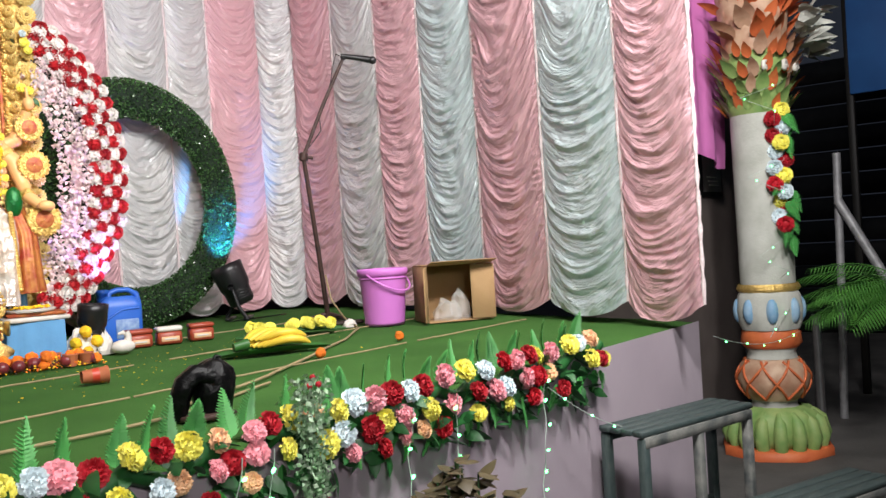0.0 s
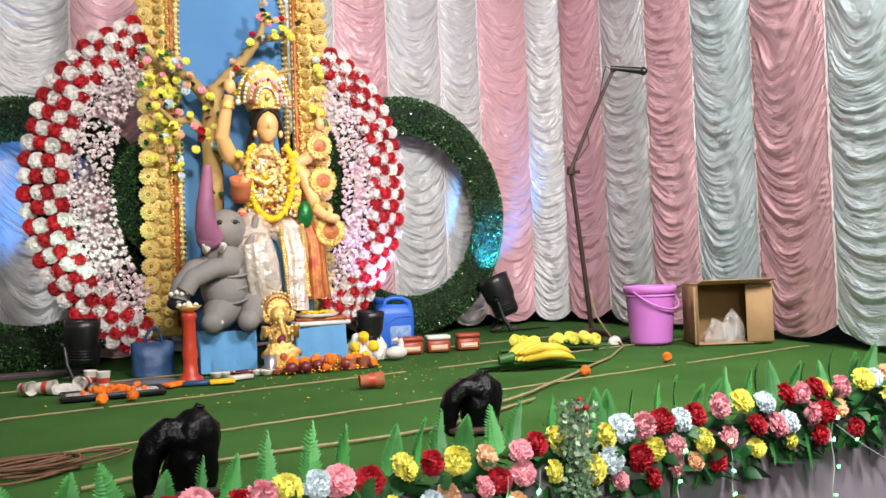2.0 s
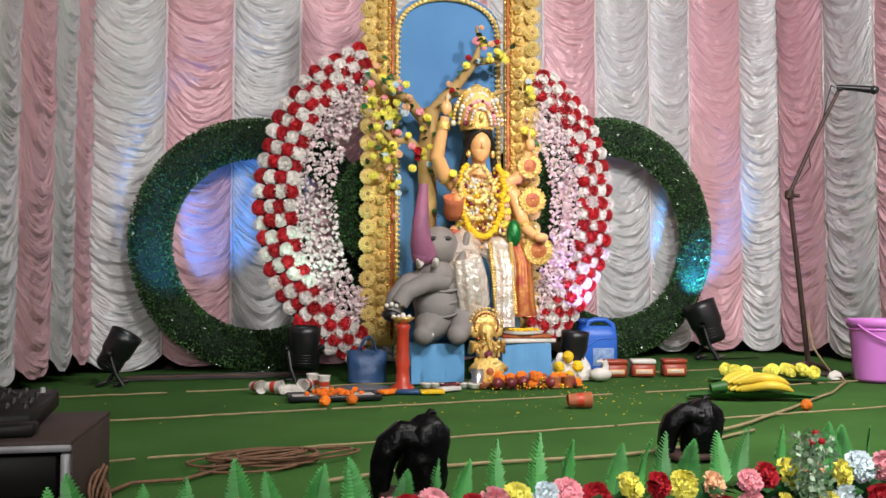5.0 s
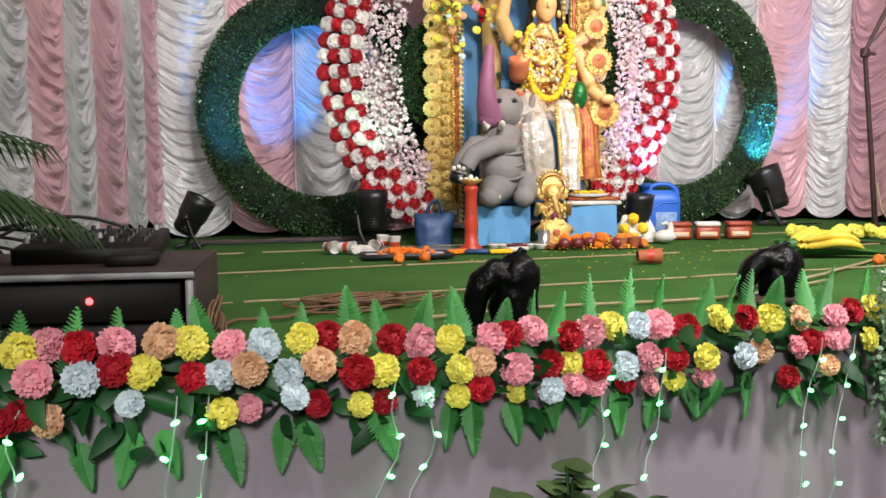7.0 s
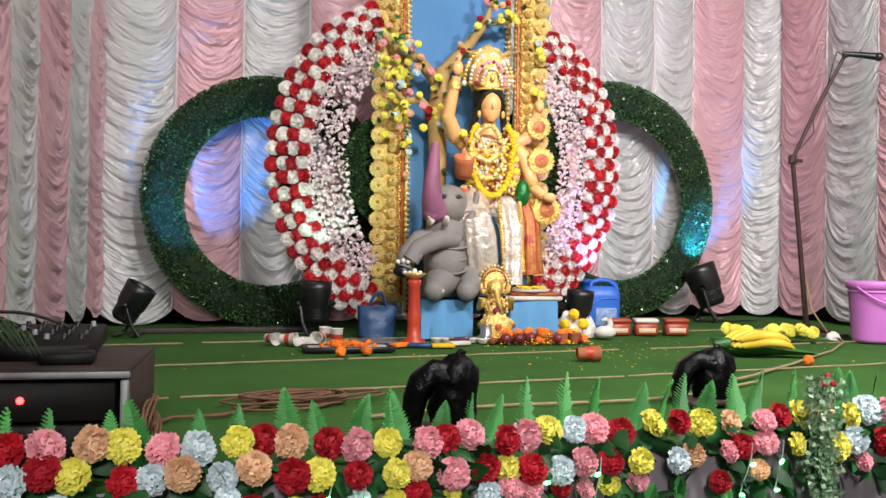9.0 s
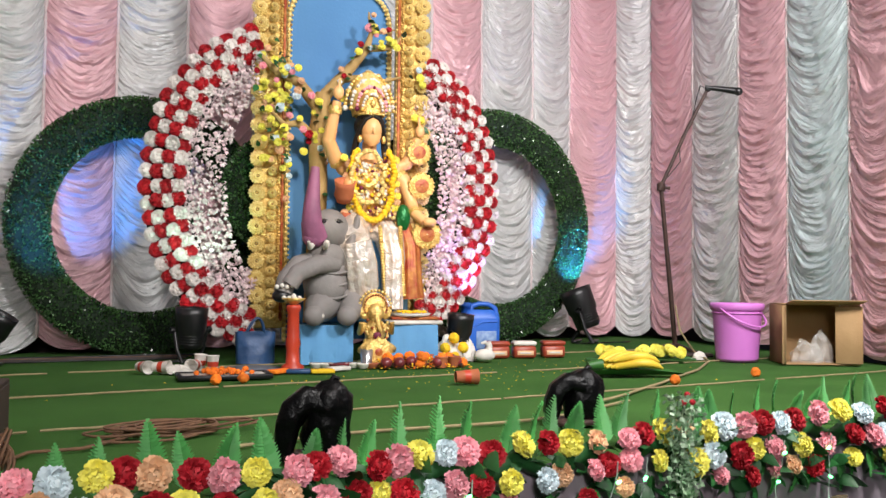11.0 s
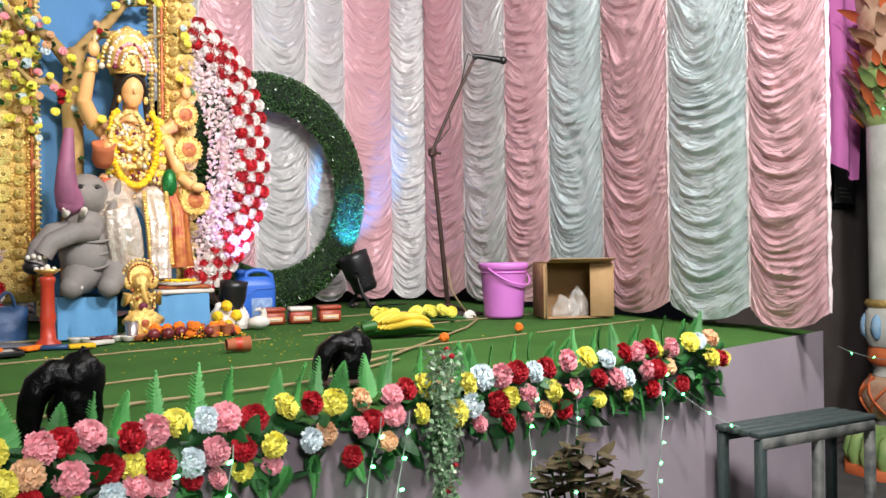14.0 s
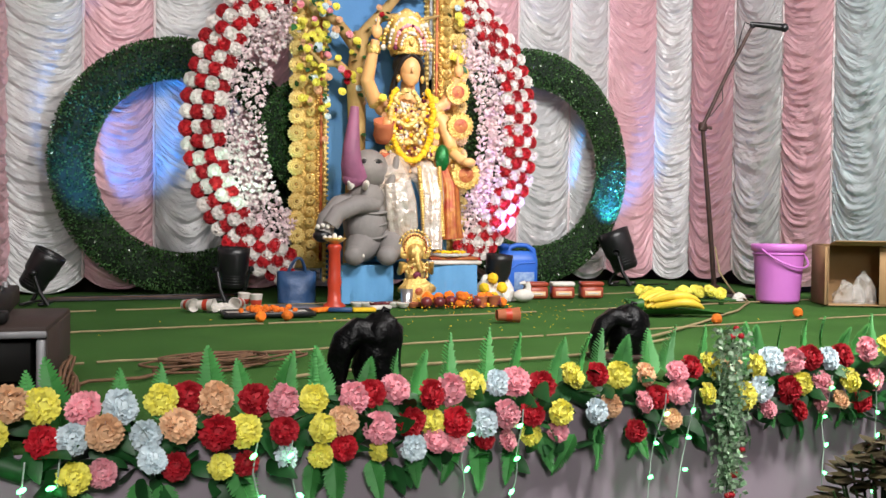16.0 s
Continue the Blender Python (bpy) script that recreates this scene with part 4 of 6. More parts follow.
ob = solo("idol_statue", idol, [SKIN, HAIR, GOLD, SILVER, REDCLOTH, MAROON, EMERALD, BLUECLOTH, CREAM, IVORY, YELLOWM, FLOWERS["p"], CLAY],
          "painted clay idol seated in gold ornaments and silver cloth", "statue", spot(0, 0, S), IR)

# long marigold garland on the idol
gar = thing("marigold_garland", "long yellow marigold garland round the idol's neck", "garland", spot(0.06, 0, S), IR)
MG = [pompom(70 + i, 0.017).mesh("marigold", YELLOWM, False) for i in range(3)]
MW = [pompom(80 + i, 0.014).mesh("bud", CREAM, False) for i in range(2)]
for i in range(64):
    a = 2 * math.pi * i / 64
    if math.cos(a) > 0.86:
        continue
    x, z = 0.108 * math.sin(a) * (1.0 + 0.45 * max(0, math.cos(a))), 0.965 + 0.205 * math.cos(a)
    part("marigold", R.choice(MG), None, gar, m=Matrix.Translation((x + R.uniform(-0.005, 0.005), -0.185 - 0.04 * (1 - z) + 0.12 * max(0, z - 1.08), z)))
for i in range(46):
    a = 2 * math.pi * i / 46
    x, z = 0.085 * math.sin(a) - 0.03, 0.99 + 0.14 * math.cos(a)
    part("bud", R.choice(MW), None, gar, m=Matrix.Translation((x + R.uniform(-0.01, 0.01), -0.195 - 0.02 * R.random(), z)))
for sx in (-1, 1):
    for i in range(10):
        part("bud", FLOWER_MESH["y" if i % 2 else "o"][i % 3], None, gar, m=Matrix.Translation((sx * (0.115 + 0.035 * R.random()), -0.13, 0.80 + 0.033 * i)) @ Euler((1.5, 0, 0)).to_matrix().to_4x4() @ Matrix.Scale(0.7, 4))

# elephant, one plain figure
el = Shape()
el.ball((-0.19, -0.22, 0.44), (0.125, 0.12, 0.17), 20, 14, 0)
el.ball((-0.20, -0.27, 0.55), (0.10, 0.09, 0.09), 18, 12, 0)
el.ball((-0.185, -0.245, 0.70), (0.105, 0.11, 0.108), 20, 14, 0)
el.tube([(-0.265, -0.31, 0.66), (-0.29, -0.36, 0.72), (-0.292, -0.37, 0.82), (-0.282, -0.36, 0.92), (-0.275, -0.35, 1.01)], [0.068, 0.054, 0.042, 0.031, 0.022], 14, 1)
el.ball((-0.275, -0.33, 0.655), (0.06, 0.05, 0.055), 12, 8, 1)
el.ball((-0.070, -0.235, 0.655), (0.030, 0.085, 0.135), 16, 12, 0, Matrix.Rotation(radians(18), 3, "Y"))
el.tube([(-0.27, -0.32, 0.63), (-0.30, -0.38, 0.60), (-0.31, -0.40, 0.63)], [0.018, 0.015, 0.006], 8, 2)
el.tube([(-0.21, -0.34, 0.625), (-0.225, -0.40, 0.60), (-0.22, -0.42, 0.625)], [0.018, 0.015, 0.006], 8, 2)
el.tube([(-0.26, -0.26, 0.53), (-0.35, -0.33, 0.51), (-0.41, -0.36, 0.44), (-0.43, -0.37, 0.37)], [0.055, 0.052, 0.05, 0.048], 12, 0)
el.tube([(-0.16, -0.30, 0.52), (-0.26, -0.37, 0.515), (-0.36, -0.40, 0.47), (-0.40, -0.40, 0.41)], [0.05, 0.05, 0.046, 0.045], 12, 0)
el.ball((-0.435, -0.37, 0.355), (0.05, 0.05, 0.035), 12, 7, 3)
for i in range(4):
    el.ball((-0.465 + 0.025 * i, -0.42, 0.40 + 0.006 * (i % 2)), (0.012, 0.012, 0.012), 7, 5, 2)
    el.ball((-0.43 + 0.025 * i, -0.43, 0.345), (0.013, 0.012, 0.012), 7, 5, 2)
el.tube([(-0.17, -0.20, 0.34), (-0.24, -0.32, 0.29), (-0.27, -0.38, 0.26)], [0.10, 0.08, 0.05], 12, 0)
el.tube([(-0.08, -0.20, 0.34), (-0.06, -0.30, 0.29), (-0.10, -0.37, 0.26)], [0.09, 0.075, 0.05], 12, 0)
el.ball((-0.105, -0.38, 0.255), (0.055, 0.05, 0.052), 12, 8, 0)
el.ball((-0.275, -0.39, 0.255), (0.055, 0.05, 0.052), 12, 8, 0)
el.ball((-0.20, -0.29, 0.40), (0.10, 0.07, 0.11), 16, 11, 0)
for i in range(3):
    el.ball((-0.30 + 0.03 * i, -0.415, 0.255), (0.014, 0.012, 0.012), 7, 5, 2)
for sx, yy in ((-0.225, -0.345), (-0.15, -0.345)):
    el.ball((sx, yy + 0.0, 0.735), (0.013, 0.006, 0.008), 8, 5, 3)
    el.tube(arc((sx - 0.024, yy + 0.006, 0.736), (sx + 0.024, yy + 0.008, 0.736), 8, (0, -0.006, 0.016)), 0.0045, 6, 0)
for i in range(3):
    el.tube(arc((-0.29 + 0.02 * i, -0.325, 0.50 - 0.07 * i), (-0.10, -0.325, 0.48 - 0.06 * i), 8, (0, -0.02, -0.02)), 0.007, 6, 0)
solo("elephant_statue", el, [GREY, TRUNKPINK, IVORY, BLACK], "grey clay elephant statue rearing with its trunk raised", "statue", spot(0, 0, S), IR)

# blue draped plinths
for u, w, lab in ((-0.195, 0.27, "low plinth draped in plain blue cloth under the elephant"), (0.265, 0.26, "low plinth draped in plain blue cloth with a tray on it")):
    sh = Shape()
    sh.block((0, 0.10, 0.10), (w, 0.26, 0.20), bevel=0.006)
    rows = []
    for j in range(6):
        rows.append([(-w / 2 + w * i / 14, -0.034 - 0.010 * noise.noise((i * 0.45, j * 0.3, w)), 0.004 + 0.20 * j / 5) for i in range(15)])
    sh.grid(rows)
    solo("plinth", sh, BLUECLOTH, lab, "plinth", spot(u, -0.28, S), IR, "draped plinths")

# small gilt figure in front
sm = Shape()
sm.ball((0, -0.01, 0.27), (0.045, 0.04, 0.05), 12, 8, 0)
sm.ball((0, 0.01, 0.30), (0.07, 0.02, 0.075), 16, 8, 0)
sm.ball((0, 0, 0.17), (0.055, 0.045, 0.075), 12, 8, 0)
sm.tube([(0, -0.04, 0.26), (0.005, -0.055, 0.21), (0.02, -0.055, 0.17)], [0.02, 0.014, 0.009], 8, 0)
for sx in (-1, 1):
    sm.tube([(sx * 0.05, 0, 0.21), (sx * 0.085, -0.02, 0.17), (sx * 0.08, -0.04, 0.22)], [0.02, 0.016, 0.013], 7, 0)
    sm.tube([(sx * 0.03, -0.02, 0.11), (sx * 0.075, -0.05, 0.085), (sx * 0.02, -0.07, 0.075)], [0.032, 0.028, 0.02], 8, 0)
    sm.ball((sx * 0.055, 0, 0.27), (0.03, 0.008, 0.035), 8, 6, 0)
sm.lathe([(0.085, 0), (0.09, 0.02), (0.07, 0.035), (0.065, 0.055), (0.08, 0.07), (0.06, 0.08)], 22, (0, -0.01, 0), 0, ripple=0.04, waves=11)
sm.ball((0, -0.055, 0.155), (0.022, 0.012, 0.02), 8, 6, 1)
side_on = Matrix.Rotation(radians(90), 3, "X")
sm.lathe([(0.072, 0.0), (0.066, 0.010), (0.045, 0.004), (0.030, 0.014), (0.002, 0.010)], 24, (0, -0.085, 0.075), 0, rot=side_on, ripple=0.10, waves=12)
sm.lathe([(0.020, 0.014), (0.002, 0.018)], 12, (0, -0.085, 0.075), 2, rot=side_on)
for k in range(19):
    a = math.pi * (k / 18 * 1.3 - 0.15)
    sm.ball((0.082 * math.cos(a), 0.004, 0.30 + 0.085 * math.sin(a)), 0.0085, 6, 5, 3 if k % 2 else 0)
    sm.ball((0.060 * math.cos(a), -0.010, 0.30 + 0.062 * math.sin(a)), 0.006, 6, 5, 2)
for k in range(40):
    a = R.uniform(0, 6.283)
    sm.ball((0.06 * math.cos(a), -0.02 - 0.035 * abs(math.sin(a)), R.uniform(0.08, 0.24)), R.uniform(0.006, 0.010), 6, 4, R.choice((0, 0, 2, 3)))
solo("small_statue", sm, [GOLD, MAROON, REDCLOTH, CREAM], "small gilt figure on a scalloped round base", "statue", spot(0.045, -0.36, S), IR)

# tray of offerings on the plinth
tp = thing("offering_tray", "flat tray with a folded cloth and yellow petals", "tray", spot(0.275, -0.22, S + 0.204), IR)
part("cloth", Shape().block((0, 0, 0.012), (0.28, 0.20, 0.022), rz=8, bevel=0.006), PAPER, tp)
part("cloth", Shape().block((0.01, 0.01, 0.034), (0.26, 0.18, 0.016), rz=-6, bevel=0.006), REDCLOTH, tp)
part("dish", Shape().lathe([(0.10, 0.045), (0.115, 0.06), (0.11, 0.06), (0.09, 0.05), (0.002, 0.05)], 24, (-0.01, 0, 0)), PAPER, tp)
sh = Shape()
for i in range(60):
    sh.ball((R.gauss(-0.01, 0.04), R.gauss(0, 0.03), 0.062 + R.random() * 0.01), (0.010, 0.009, 0.005), 6, 4)
part("petals", sh, YELLOWM, tp)["kind"] = "stuff"

# ---- stage lamps ----


def par_can(at, rz, tilt, size, label):
    t = thing("stage_lamp", label, "stage light", at, rz, "stage lamps on the carpet")
    rot = Matrix.Rotation(radians(tilt), 3, "X")
    body = Shape().lathe([(0.004, -0.10), (0.05, -0.10), (0.065, -0.085), (0.068, -0.02), (0.078, 0.0), (0.082, 0.08), (0.085, 0.115), (0.078, 0.115), (0.074, 0.09)], 26, (0, 0, 0.17), rot=rot)
    b = part("body", body, BLACK, t)
    part("lens", Shape().lathe([(0.074, 0.088), (0.05, 0.094), (0.002, 0.096)], 24, (0, 0, 0.17), rot=rot), LENS, b, "pale glass lens")
    for k in range(4):
        part("cooling_rib", Shape().lathe([(0.066, -0.075 + 0.014 * k), (0.071, -0.072 + 0.014 * k), (0.066, -0.069 + 0.014 * k)], 22, (0, 0, 0.17), rot=rot), BLACK, b)
    for sx in (-1, 1):
        part("bracket_leg", Shape().tube([(sx * 0.094, 0, 0.17), (sx * 0.094, 0.03 * sx, 0.07), (sx * 0.085, 0.07 * sx, 0.004)], [0.010, 0.010, 0.011], 6), BLACK, t)
        part("knob", Shape().lathe([(0.016, -0.012), (0.018, 0.0), (0.016, 0.012), (0.002, 0.014)], 10, (sx * 0.105, 0, 0.17), rot=Matrix.Rotation(radians(90), 3, "Y")), BLACK, t)
    part("foot_bar", Shape().block((0, 0.03, 0.008), (0.19, 0.025, 0.012), bevel=0.003), BLACK, t)
    part("foot_bar", Shape().block((0, -0.06, 0.008), (0.19, 0.025, 0.012), bevel=0.003), BLACK, t)
    t.scale = (size, size, size)
    return t


par_can((0.28, 3.10, S), -112, -30, 0.95, "black stage lamp tilted up beside the grass ring")
par_can((1.20, 2.93, S), 15, 4, 1.0, "black stage lamp pointing upwards under the floral frame")
par_can((4.20, 3.36, S), 40, -22, 1.4, "black stage lamp tilted towards the grass ring, with cables")
par_can(spot(0.57, -0.13, S), 30, 6, 0.9, "small black stage lamp half hidden behind white bags")


def bag_lump(pts, radii, seed, n=36, deep=0.85):
    """Crumpled polythene skin round a path that rises from the floor, closed at both ends."""
    rows = []
    for j, ((x, y, z), r) in enumerate(zip(pts, radii)):
        row = []
        for i in range(n):
            a = 2 * math.pi * i / n
            q = r * (1 + 0.24 * noise.noise((math.cos(a) * 1.6 + seed, math.sin(a) * 1.6, j * 0.55)) + 0.14 * noise.noise((math.cos(a) * 5, math.sin(a) * 5 + seed, j * 1.1)))
            row.append((x + q * math.cos(a), y + q * deep * math.sin(a), z + 0.25 * r * noise.noise((a, j, seed))))
        rows.append(row)
    return Shape().grid(rows, 0, True)


def wrapped_lamp(at, rz, lean, w, label, lobe=False):
    """A lamp wrapped in a black polythene bag tied on top."""
    t = thing("covered_lamp", label, "stage light", at, rz, "bagged stage lamps")
    zs = (0.0, 0.025, 0.06, 0.095, 0.125, 0.15, 0.172, 0.186, 0.192)
    rs = (0.046, 0.058, 0.064, 0.066, 0.064, 0.058, 0.044, 0.024, 0.002)
    part("polythene_bag", bag_lump([(lean * z * z * 9, 0, z) for z in zs], [r * w for r in rs], at[0]), BAG, t, "crumpled shiny black polythene")
    if lobe:
        pts = [(-0.01, -0.01, 0.13), (-0.05, -0.02, 0.145), (-0.078, -0.025, 0.122), (-0.093, -0.025, 0.085), (-0.098, -0.02, 0.045), (-0.098, -0.02, 0.004)]
        part("bag_flap", Shape().tube(pts, [0.042, 0.036, 0.033, 0.028, 0.025, 0.016], 14, pleat=0.12), BAG, t, "loose end of the bag hanging down")
    part("bag_knot", Shape().tube([(lean * 0.3, 0, 0.18), (lean * 0.3 + 0.01, 0, 0.197), (lean * 0.3 + 0.022, -0.005, 0.192)], [0.010, 0.008, 0.004], 7), BAG, t)
    part("base", Shape().block((-0.03, -0.01, 0.010), (0.15, 0.12, 0.018), rz=20, bevel=0.004), RUST, t)
    return t


wrapped_lamp((0.80, 0.27, S), -20, 0.03, 0.92, "stage lamp in a black polythene bag with a loose end", True)
wrapped_lamp((1.71, 0.41, S), -25, 0.03, 0.92, "stage lamp wrapped in a torn black polythene bag", True).scale = (1.0, 1.0, 0.88)

# ---- microphone on its boom stand ----
ms = thing("microphone_stand", "brown iron boom stand holding a black microphone", "microphone stand", (4.10, 2.36, S))
part("pole", Shape().tube([(0.02, 0.0, 0.03), (-0.05, -0.02, 0.45), (-0.16, -0.05, 1.07)], [0.016, 0.015, 0.013], 10), RUST, ms)
part("boom", Shape().tube([(-0.175, -0.055, 1.02), (-0.04, -0.13, 1.36), (0.07, -0.225, 1.655)], [0.012, 0.012, 0.011], 8), RUST, ms)
part("joint", Shape().block((-0.155, -0.05, 1.04), (0.05, 0.04, 0.05), rz=20, bevel=0.006), RUST, ms)
part("handle", Shape().tube([(-0.15, -0.05, 1.04), (-0.10, -0.07, 1.035)], [0.008, 0.012], 8), RUST, ms)
for a in (20, 150, 265):
    part("foot", Shape().tube([(0.02, 0, 0.05), (0.02 + 0.20 * math.cos(radians(a)), 0.20 * math.sin(radians(a)), 0.012)], [0.016, 0.012], 7), RUST, ms)
part("base_plate", Shape().lathe([(0.07, 0.0), (0.075, 0.012), (0.03, 0.03), (0.018, 0.06)], 20, (0.02, 0, 0)), RUST, ms)
mic = part("microphone", Shape().tube([(0.055, -0.215, 1.665), (0.13, -0.29, 1.648), (0.18, -0.345, 1.634)], [0.014, 0.018, 0.022], 12), BLACK, ms, "black handheld microphone")
part("grille", Shape().ball((0.192, -0.358, 1.630), 0.026, 14, 10), BLACK, mic)
part("clip", Shape().block((0.07, -0.225, 1.655), (0.03, 0.03, 0.035), rz=-40, bevel=0.005), BLACK, ms)
cable = [(0.05, -0.21, 1.665), (0.01, -0.22, 1.67), (-0.01, -0.21, 1.60), (0.0, -0.17, 1.50), (-0.03, -0.145, 1.38), (-0.07, -0.12, 1.30), (-0.06, -0.12, 1.20), (-0.13, -0.08, 1.10)]
part("cable", Shape().tube(cable, 0.0035, 6), BLACK, ms)
pts = [(4.09, 2.33, S + 0.30), (4.075, 2.28, S + 0.15), (4.02, 2.10, S + 0.02), (3.75, 1.75, S + 0.006), (3.30, 1.42, S + 0.006), (2.75, 1.10, S + 0.006), (2.30, 0.85, S + 0.006), (1.9, 0.70, S + 0.006), (1.66, 0.55, S + 0.006)]
fine = []
for i in range(len(pts) - 1):
    for k in range(6):
        p = Vector(pts[i]).lerp(Vector(pts[i + 1]), k / 6)
        fine.append(p + Vector((0.02 * noise.noise((i + k / 6, 1, 2)), 0.03 * noise.noise((i + k / 6, 5, 2)), 0)))
solo("microphone_cable", Shape().tube(fine, 0.006, 6), TAN, "tan cable running from the stand across the carpet", "cable")

# ---- bucket, carton ----
bk = thing("bucket", "magenta plastic bucket with lowered handle", "bucket", (3.99, 1.76, S))
part("body", Shape().lathe([(0.002, 0.004), (0.108, 0.004), (0.113, 0.0), (0.117, 0.02), (0.138, 0.305), (0.140, 0.31), (0.135, 0.31), (0.114, 0.03), (0.002, 0.022)], 40), BUCKET, bk)
part("rim", Shape().lathe([(0.138, 0.288), (0.148, 0.291), (0.150, 0.321), (0.145, 0.330), (0.138, 0.328), (0.135, 0.306)], 40), BUCKET, bk)
part("rim", Shape().lathe([(0.134, 0.268), (0.143, 0.271), (0.143, 0.277), (0.136, 0.280)], 40), BUCKET, bk)
part("handle", Shape().tube([(0.148 * math.cos(a), -0.012 - 0.146 * math.sin(a), 0.300 - 0.10 * math.sin(a)) for a in [math.pi * i / 20 for i in range(21)]], 0.006, 6), BUCKET, bk)

bx = thing("carton", "open brown cardboard carton lying on its side with clear film inside", "box", (4.28, 1.47, S), -33)
w, d, h = 0.40, 0.26, 0.33
part("panel", Shape().block((0, 0.0, 0.004), (w, d, 0.006), bevel=0.001), CARD, bx)
part("panel", Shape().block((0, 0.0, h), (w, d, 0.006), bevel=0.001), CARD, bx)
part("panel", Shape().block((-w / 2, 0.0, h / 2), (0.006, d, h - 0.01), bevel=0.001), CARD, bx)
part("panel", Shape().block((w / 2, 0.0, h / 2), (0.006, d, h - 0.01), bevel=0.001), CARD, bx)
part("panel", Shape().block((0, d / 2, h / 2), (w - 0.01, 0.006, h - 0.01), bevel=0.001), CARD, bx)
part("flap", Shape().block((w / 2 - 0.065, -d / 2 - 0.012, h / 2), (0.14, 0.005, h - 0.02), rz=-10, bevel=0.001), CARD, bx)
part("flap", Shape().block((0.0, -d / 2 - 0.045, h + 0.012), (w, 0.10, 0.005), rot=Matrix.Rotation(radians(-12), 3, "X"), bevel=0.001), CARD, bx)
part("flap", Shape().block((-w / 2 - 0.02, -d / 2 - 0.03, h / 2), (0.005, 0.09, h - 0.02), rz=-30, bevel=0.001), CARD, bx)


def film_heap(name, at, r, label, m, seed, flat=0.8):
    rows = []
    for j in range(9):
        b = math.pi / 2 * j / 8
        rows.append([(r * math.cos(b) * math.cos(a) * (1 + 0.35 * noise.noise((a * 2, b * 3, seed))), r * math.cos(b) * math.sin(a) * (1 + 0.35 * noise.noise((a * 2, b * 3, seed + 5))),
                      r * flat * math.sin(b) * (1 + 0.4 * noise.noise((a * 1.5, b * 2, seed + 9)))) for a in [2 * math.pi * i / 22 for i in range(22)]])
    return solo(name, Shape().grid(rows, 0, True), m, label, "wrapping", at, smooth=False)


film_heap("plastic_film", (4.21, 1.47, S + 0.009), 0.085, "crumpled clear plastic film inside the carton", CLEAR, 3, 1.3)
film_heap("plastic_film", (4.30, 1.44, S + 0.009), 0.06, "crumpled clear plastic film at the carton's back", CLEAR, 5, 2.6)
film_heap("plastic_bag", (4.70, 1.30, S), 0.06, "crumpled pale plastic bag between carton and curtain", CLEAR, 8, 2.6)
film_heap("paper_wad", (3.87, 1.93, S), 0.04, "crumpled white paper beside the bucket", PAPER, 12, 1.1)
film_heap("sweet_bag", spot(0.49, -0.20, S), 0.085, "white plastic bag of yellow flowers", PAPER, 15, 1.5)
film_heap("sweet_bag", spot(0.60, -0.14, S), 0.07, "white plastic bag slumped beside the can", PAPER, 19, 1.8)
for i in range(5):
    ob = solo("marigold", pompom(200 + i, 0.03), YELLOWM, "loose yellow marigold head in the bag", "flower", spot(0.45 + 0.05 * (i % 3), -0.27, S + 0.03 + 0.05 * (i // 2)), group="yellow marigold heads", smooth=False)

# ---- jerry can ----
jc = thing("jerry_can", "blue plastic jerry can with moulded handle and worn label", "can", (3.03, 2.98, S), -18)
sh = Shape()
prof = ((0.0, 0.0), (0.96, 0.0), (1.0, 0.01), (1.0, 0.20), (0.97, 0.215), (0.80, 0.245), (0.62, 0.262))
rows = []
for q, z in prof:
    rows.append([(0.125 * q * (abs(math.cos(a)) ** 0.35) * (1 if math.cos(a) > 0 else -1), 0.075 * q * (abs(math.sin(a)) ** 0.35) * (1 if math.sin(a) > 0 else -1), z) for a in [2 * math.pi * i / 32 for i in range(32)]])
sh.grid(rows, 0, True)
part("body", sh, CANBLUE, jc)
part("handle", Shape().tube([(-0.055, 0, 0.24), (-0.045, 0, 0.285), (0.0, 0, 0.298), (0.06, 0, 0.296), (0.105, 0, 0.27), (0.115, 0, 0.20)], [0.020, 0.018, 0.016, 0.016, 0.018, 0.022], 10), CANBLUE, jc)
part("spout", Shape().lathe([(0.030, 0.24), (0.030, 0.275), (0.034, 0.275), (0.034, 0.305), (0.002, 0.307)], 18, (-0.085, 0, 0)), CANBLUE, jc)
part("groove", Shape().tube([(-0.10, -0.077, 0.04), (-0.09, -0.077, 0.13), (0.0, -0.077, 0.185), (0.10, -0.077, 0.19)], 0.006, 6), CANBLUE, jc)
part("label", Shape().block((0.03, -0.0765, 0.075), (0.13, 0.003, 0.11), bevel=0.001), mat("worn_label", (0.30, 0.42, 0.62), (0.12, 0.22, 0.5), 0.6, scale=40), jc)

# ---- sweet tubs ----
for i, (x, y, rz, lid) in enumerate(((2.84, 2.50, -20, TIN), (3.00, 2.46, -22, PAPER), (3.18, 2.42, -22, TIN))):
    t = thing("sweet_tub", ("red-brown plastic tub with a white lid" if i == 1 else "red-brown plastic tub with printed front"), "tub", (x, y, S), rz, "sweet tubs in a row")
    part("body", Shape().block((0, 0, 0.035), (0.13, 0.09, 0.07), bevel=0.010), TIN, t)
    part("lid", Shape().block((0, 0, 0.083), (0.135, 0.095, 0.026), bevel=0.008), lid, t)
    part("print_band", Shape().block((0, -0.0465, 0.030), (0.095, 0.003, 0.026), bevel=0.0008), FLOWERS["o"], t)
    part("print_bar", Shape().block((0, -0.0485, 0.030), (0.065, 0.003, 0.009), bevel=0.0005), PAPER, t)

